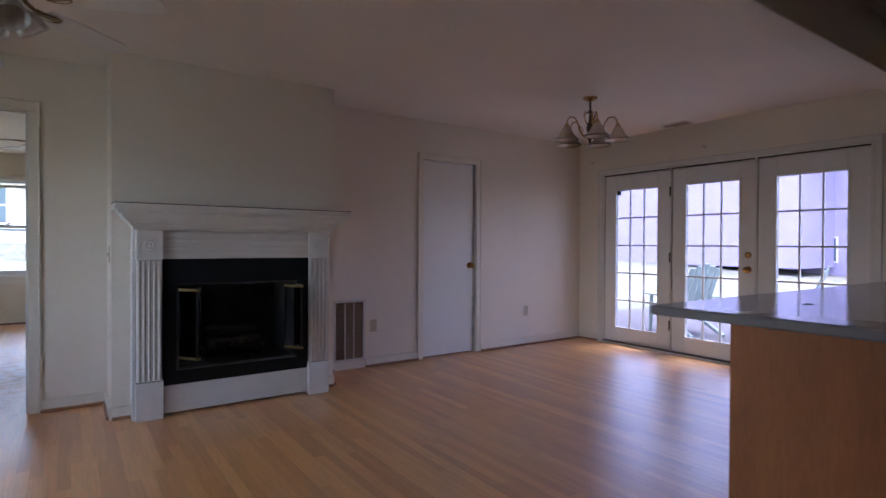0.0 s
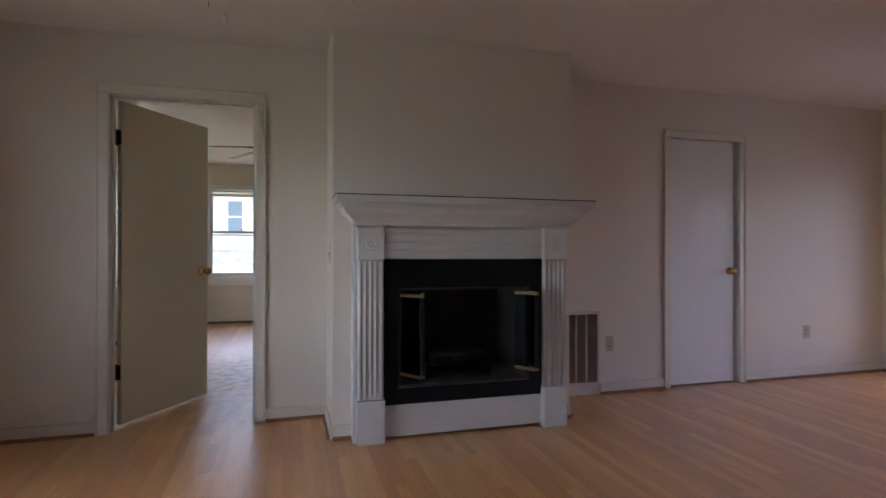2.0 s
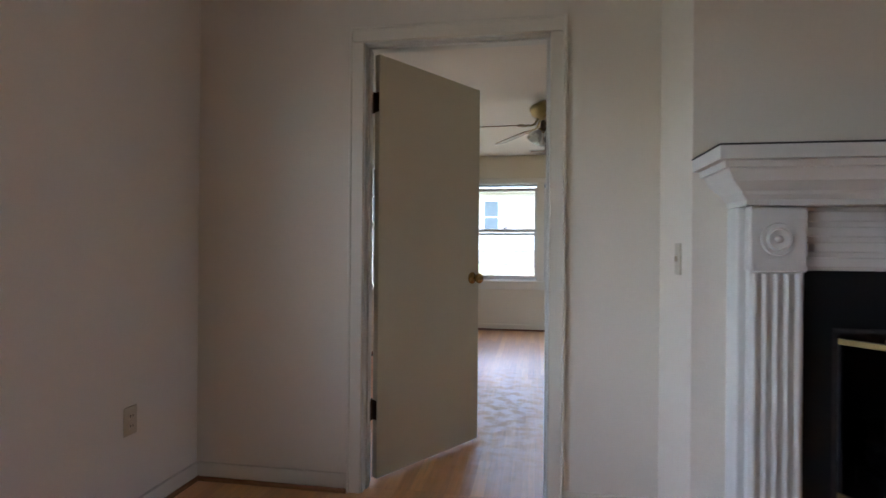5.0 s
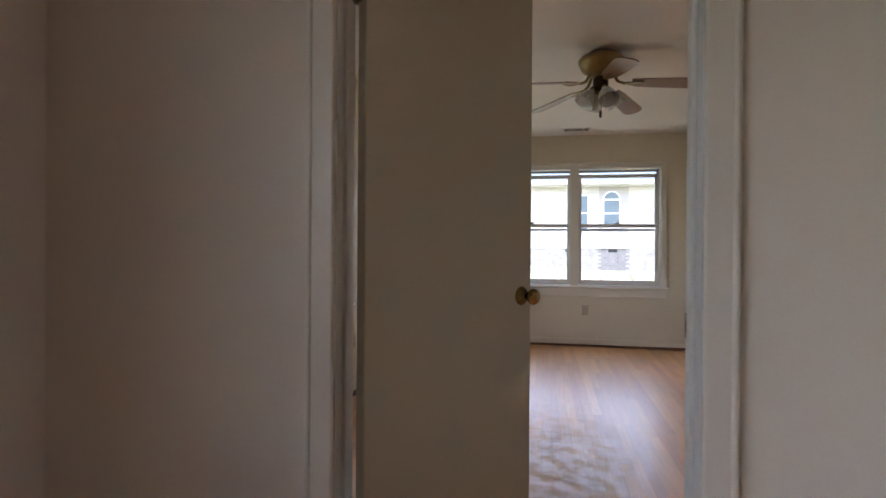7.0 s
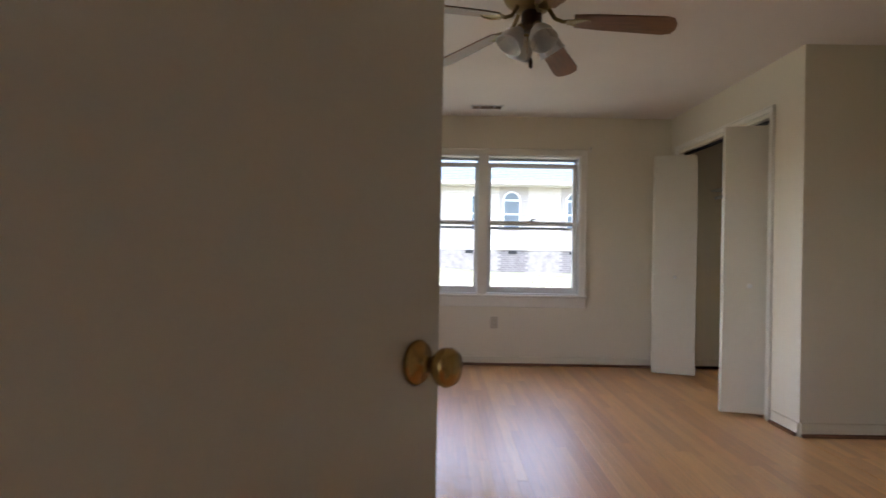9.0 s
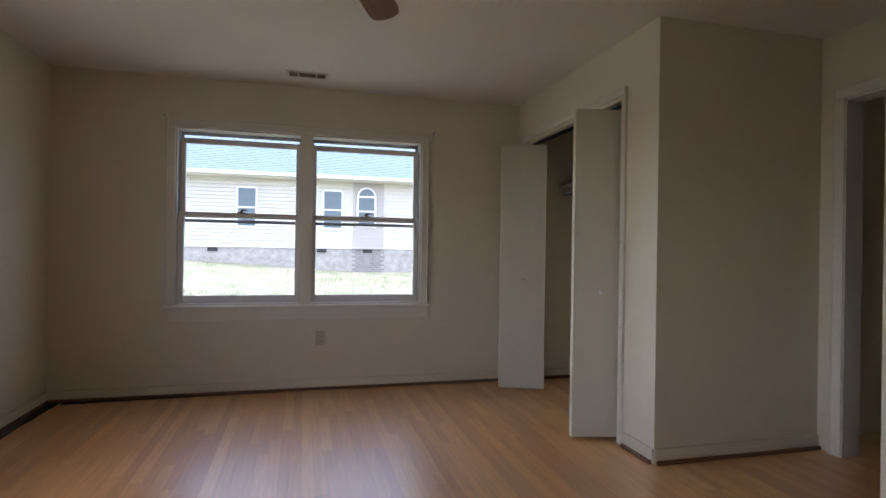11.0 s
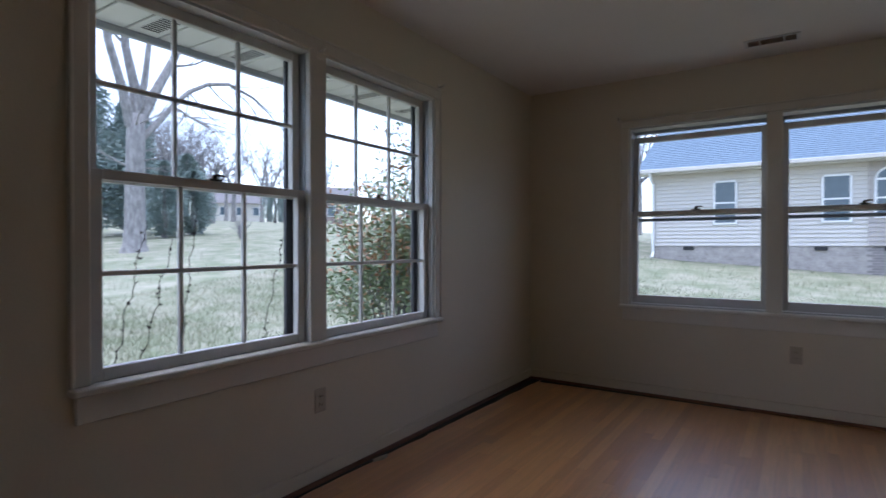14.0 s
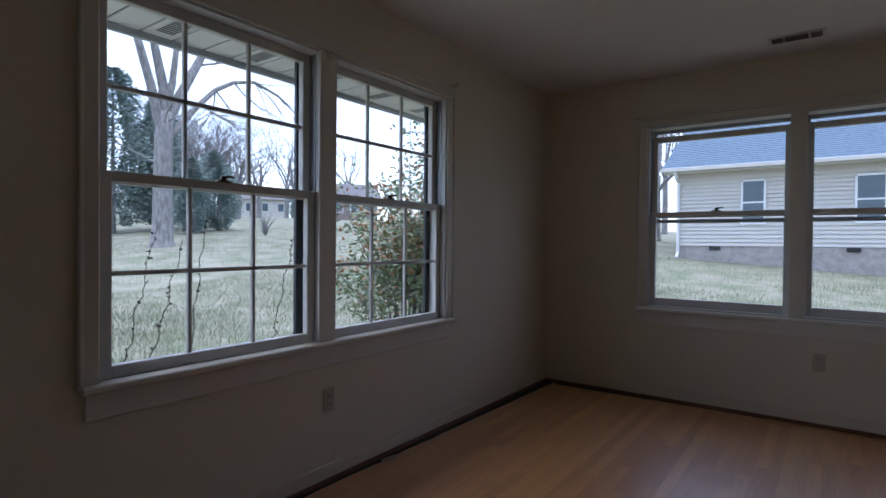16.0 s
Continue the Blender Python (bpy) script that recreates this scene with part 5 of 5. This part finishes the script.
part("shaded_bay", bay, M_SIDING_SHADE, nb, "taupe bay that paints the shade of a recessed entry")
part("foundation", bx(0.01, L, -0.012, 8.0, -0.4, 1.11), M_MORTAR, nb, "brick foundation with grey mortar")
courses = {True: bmesh.new(), False: bmesh.new()}
for r in range(16):
    z = -0.09 + r * 0.075
    for k in range(int(12.0 / 0.23)):
        x = 0.02 + k * 0.23 + (0.115 if r % 2 else 0)
        # Bricks below the bays take the shaded tone.
        dark = 5.79 < x + 0.11 < 6.87 or 8.1 < x + 0.11 < 9.15
        bk, f = courses[dark], (-0.024 if dark else -0.02)
        w = [bk.verts.new(v) for v in ((x, f, z), (x + 0.218, f, z), (x + 0.218, f, z + 0.064), (x, f, z + 0.064), (x, -0.011, z), (x + 0.218, -0.011, z), (x + 0.218, -0.011, z + 0.064), (x, -0.011, z + 0.064))]
        bk.faces.new(w[:4]), bk.faces.new((w[3], w[2], w[6], w[7])), bk.faces.new((w[0], w[3], w[7], w[4])), bk.faces.new((w[2], w[1], w[5], w[6]))
tagged(part("bricks", courses[False], M_BRICK, nb, "weathered pale bricks"), kind="stuff")
tagged(part("shaded_bay_bricks", courses[True], M_BRICK_SHADE, nb, "bricks below the bays, darkened for recess shade"), kind="stuff")
bm = bmesh.new()
slope = [(-0.55, 3.50), (4.0, 5.95), (8.55, 3.50)]
a = [bm.verts.new((-0.35, y, z)) for y, z in slope]
b = [bm.verts.new((L + 0.4, y, z)) for y, z in slope]
c = [bm.verts.new((-0.35, y, z + 0.12)) for y, z in slope]
d = [bm.verts.new((L + 0.4, y, z + 0.12)) for y, z in slope]
for k in (0, 1):
    bm.faces.new((c[k], d[k], d[k + 1], c[k + 1])), bm.faces.new((a[k], a[k + 1], b[k + 1], b[k])), bm.faces.new((a[k], c[k], c[k + 1], a[k + 1])), bm.faces.new((b[k], b[k + 1], d[k + 1], d[k]))
bm.faces.new((a[0], b[0], d[0], c[0])), bm.faces.new((a[2], c[2], d[2], b[2]))
roof = part("roof", bm, M_ROOF, nb, "blue-grey shingled roof")
n = Vector((0, -2.45, 4.55)).normalized()
for k in range(30):
    t0, t1 = k / 30, (k + 1) / 30
    y0, z0, y1, z1 = -0.55 + 4.55 * t0, 3.62 + 2.45 * t0, -0.55 + 4.55 * t1, 3.62 + 2.45 * t1
    bm = bmesh.new()
    w = [bm.verts.new(v) for v in ((-0.36, y0 + n.y * 0.014, z0 + n.z * 0.014), (L + 0.41, y0 + n.y * 0.014, z0 + n.z * 0.014), (L + 0.41, y1 + n.y * 0.004, z1 + n.z * 0.004), (-0.36, y1 + n.y * 0.004, z1 + n.z * 0.004), (-0.36, y0, z0), (L + 0.41, y0, z0))]
    bm.faces.new(w[:4]), bm.faces.new((w[4], w[5], w[1], w[0]))
    part("shingle_course", bm, M_ROOF, roof)
bm = bmesh.new()
box(bm, -0.38, L + 0.4, -0.66, -0.555, 3.50, 3.62, 0.01), box(bm, -0.35, L + 0.4, -0.55, -0.0, 3.47, 3.495)
part("gutter", bm, M_SIDING, nb, "white gutter and soffit")
bm = bmesh.new()
tube(bm, [(0.06, -0.6, 3.5), (0.06, -0.45, 3.32), (0.06, -0.09, 3.18), (0.06, -0.09, 0.9), (0.06, -0.25, 0.72)], 0.05, 8)
part("downspout", bm, M_VINYL, nb, "white downspout")
bm = bmesh.new()
bm.faces.new([bm.verts.new(p) for p in ((0.0, 0.0, 3.62), (0.0, 8.0, 3.62), (0.0, 4.0, 5.85))])
part("gable", bm, M_SIDING, nb)
for x in (1.0, 4.55, 6.15, 8.45, 11.0):
    part("foundation_vent", bx(x, x + 0.32, -0.06, -0.01, 0.98, 1.10), M_SLOT, nb, "dark foundation vent")


def house_window(x0, x1, z0, z1, arched):
    w = new("window")
    w.parent, w.matrix_basis = nb, pose(x0, -0.05 if not arched else -0.085, z0)
    wd, h = x1 - x0, z1 - z0
    fr = bmesh.new()
    hs = h - wd / 2 if arched else h
    box(fr, -0.06, 0.0, -0.03, 0.0, -0.06, hs), box(fr, wd, wd + 0.06, -0.03, 0.0, -0.06, hs), box(fr, 0, wd, -0.03, 0.0, -0.06, 0.0), box(fr, 0, wd, -0.03, 0.0, hs - (0.03 if arched else 0), hs + (0.03 if arched else 0.06))
    box(fr, 0, wd, -0.025, 0.0, hs * 0.47, hs * 0.47 + 0.05)
    if arched:
        pts = [(wd / 2 - (wd / 2 + 0.03) * math.cos(math.pi * j / 14), -0.015, hs + (wd / 2 + 0.03) * math.sin(math.pi * j / 14)) for j in range(15)]
        tube(fr, pts, 0.03, 6)
    part("window_frame", fr, M_VINYL, w, "white window frame")
    pb = bmesh.new()
    box(pb, 0.0, wd, -0.012, -0.004, 0.0, hs)
    if arched:
        v = [pb.verts.new((wd / 2 - wd / 2 * math.cos(math.pi * j / 14), -0.01, hs + wd / 2 * math.sin(math.pi * j / 14))) for j in range(15)]
        pb.faces.new(v[::-1])
    part("pane", pb, M_PANE, w, "dark window pane")


for a in ((1.94, 2.50, 1.85, 3.12, False), (4.77, 5.37, 1.85, 3.12, False), (5.97, 6.53, 1.95, 3.25, True), (8.33, 8.89, 1.95, 3.25, True), (11.2, 11.8, 1.85, 3.12, False)):
    house_window(*a)

# ---- road and far houses to the west ----
bm = bmesh.new()
rv = [bm.verts.new((x, y, ground_z(x, y) + 0.06)) for x, y in ((-44, -60), (-38, -60), (-38, 0), (-44, 0), (-38, 60), (-44, 60), (-38, 130), (-44, 130))]
bm.faces.new((rv[0], rv[1], rv[2], rv[3])), bm.faces.new((rv[3], rv[2], rv[4], rv[5])), bm.faces.new((rv[5], rv[4], rv[6], rv[7]))
tagged(part("road", bm, M_ROAD), "pale asphalt road beyond the lawn", "road", kind="structure")


def far_house(x, y, w, d, h, wall_mat, rz, label):
    th = thing("far_house", (x, y, ground_z(x, y) - 0.3), label, "house", "far houses", rz=rz)
    part("wall", bx(-w / 2, w / 2, -d / 2, d / 2, 0, h), wall_mat, th)
    bm = bmesh.new()
    p = [bm.verts.new(v) for v in ((-w / 2 - 0.4, -d / 2 - 0.5, h), (w / 2 + 0.4, -d / 2 - 0.5, h), (w / 2 + 0.4, 0, h + 2.2), (-w / 2 - 0.4, 0, h + 2.2), (-w / 2 - 0.4, d / 2 + 0.5, h), (w / 2 + 0.4, d / 2 + 0.5, h))]
    bm.faces.new((p[0], p[1], p[2], p[3])), bm.faces.new((p[3], p[2], p[5], p[4])), bm.faces.new((p[0], p[3], p[4])), bm.faces.new((p[1], p[5], p[2])), bm.faces.new((p[0], p[4], p[5], p[1]))
    part("roof", bm, M_FARROOF, th)
    for k in range(4):
        u = -w / 2 + w * (k + 0.5) / 4
        win = part("window", bx(u - 0.55, u + 0.55, -d / 2 - 0.06, -d / 2, 1.0, 2.4), M_VINYL, th)
        part("pane", bx(u - 0.47, u + 0.47, -d / 2 - 0.07, -d / 2 - 0.061, 1.08, 2.32), M_PANE, win)


far_house(-54, 57.5, 8, 8, 3.0, M_REDBRICK, 51, "dull brown brick house across the road")
far_house(-80, 62, 10, 8, 3.0, M_SIDING, 54, "pale sided house across the road")
far_house(-90, 40, 12, 8, 2.9, M_SIDING, 100, "pale sided house across the road")

# ---- back yard beyond the glazed doors ----
tagged(part("deck_floor", bx(5.75, 9.4, 0.4, 6.6, -0.2, -0.03), M_DECK), "weathered wooden deck outside the glazed doors", "deck", kind="structure")
# Even violet tone chosen to fill the door panes in the camera's view.
M_MAUVE = mat("mauve_view_fill", (0.36, 0.325, 0.455), 0.8, var=0.06, scale=1.5)
yard = thing("yard_building", (33.0, 24.0, ground_z(33, 24) - 0.2), "mauve building that fills the view through the glazed doors", "building")
# Heights raised until the violet fills the panes as seen from inside.
part("wall", bx(-3.0, 3.0, -12.0, 14.0, 0.0, 5.6), M_MAUVE, yard)
part("roof", bx(-3.3, 3.3, -12.3, 14.3, 5.6, 5.75, 0.02), M_ROOF, yard)
far_house(38, 6.0, 17, 8, 7.4, M_MAUVE, -90, "violet-grey house made tall to fill the door panes in view")


def deck_chair(x, y, rz):
    th = thing("deck_chair", (x, y, -0.03), "pale green slatted wooden deck chair on the deck", "chair", "deck chairs", rz=rz)
    for s in (-0.27, 0.27):
        part("leg", tube(bmesh.new(), [(s, -0.35, 0.0), (s, -0.33, 0.5)], 0.028, 6), M_GREEN, th)
        part("rear_leg", tube(bmesh.new(), [(s * 0.9, -0.36, 0.36), (s * 0.9, 0.45, 0.02)], 0.03, 6), M_GREEN, th)
        part("armrest", bx(s - 0.055, s + 0.055, -0.42, 0.32, 0.5, 0.525, 0.005), M_GREEN, th)
    for k in range(5):
        part("seat_slat", bx(-0.25, 0.25, -0.36 + k * 0.1, -0.275 + k * 0.1, 0.37 - k * 0.035, 0.39 - k * 0.035, 0.004), M_GREEN, th)
    for k in range(5):
        u = -0.22 + k * 0.095
        ob = part("back_slat", bx(0.0, 0.08, -0.01, 0.01, 0.0, 0.74 + 0.03 * (2 - abs(k - 2)), 0.004), M_GREEN, th)
        ob.matrix_basis = pose(u, 0.14, 0.22, -22, 0, 0)


deck_chair(7.2, 4.5, 160), deck_chair(7.6, 3.4, 195)

# ---- oak strip floor ----
PW, PGAP = 0.0572, 0.00018
PROFILE = ((0.0, -0.0003), (0.02, 0.0), (0.3, -0.00025), (0.7, -0.00025), (0.98, 0.0), (1.0, -0.0003))


def plank_mesh(length, w=PW - PGAP):
    vs, fs = [], []
    for y in (0.0, length):
        vs += [(u * w, y, z) for u, z in PROFILE] + [(w, y, -0.011), (0.0, y, -0.011)]
    n = len(PROFILE) + 2
    fs += [(k, k + 1, k + 1 + n, k + n) for k in range(n - 1)] + [(n - 1, 0, n, 2 * n - 1), tuple(range(n))[::-1], tuple(range(n, 2 * n))]
    return vs, fs


LENS = (0.42, 0.61, 0.83, 1.02, 1.27, 1.55)
plank_data = {}
for ln in LENS:
    me = bpy.data.meshes.new("plank")
    v, f = plank_mesh(ln - 0.0008)
    me.from_pydata(v, [], f)
    me.materials.append(M_FLOOR)
    plank_data[ln] = me
floor = tagged(new("floor"), "worn honey oak strip floor with satin varnish", "floor", kind="structure")
rg = random.Random(21)
allv, allf = [], []
near = 0
ROOMS = ((XW, XE, -3.45, 5.01), (XL, XC, 5.01, YB), (XC, XA, YA, YC), (XC + 0.0, 2.68, 8.29, YB), (XA, 4.3, YB0, 8.29))
for rx0, rx1, ry0, ry1 in ROOMS:
    x = rx0
    while x < rx1 - 0.01:
        w = min(PW, rx1 - x)
        y = ry0
        first = True
        while y < ry1 - 0.01:
            ln = rg.choice(LENS)
            if first:
                ln, first = rg.choice(LENS[:4]), False
            ln2 = min(ln, ry1 - y)
            full = abs(ln2 - ln) < 1e-6 and w == PW
            if full and near < 300 and -0.75 < x < 1.15 and 5.15 < y < 8.6:
                share("plank", plank_data[ln], floor, pose(x, y, 0.0))
                near += 1
            else:
                v, f = plank_mesh(max(0.02, ln2 - 0.0008), w - PGAP)
                o = len(allv)
                allv += [(a + x, b + y, c) for a, b, c in v]
                allf += [tuple(i + o for i in q) for q in f]
            y += ln2
        x += w
me = bpy.data.meshes.new("floor_strips")
me.from_pydata(allv, [], allf)
me.materials.append(M_FLOOR)
ob = new("floor_strips", me)
ob.parent = floor
tagged(ob, "narrow oak strips", kind="stuff")
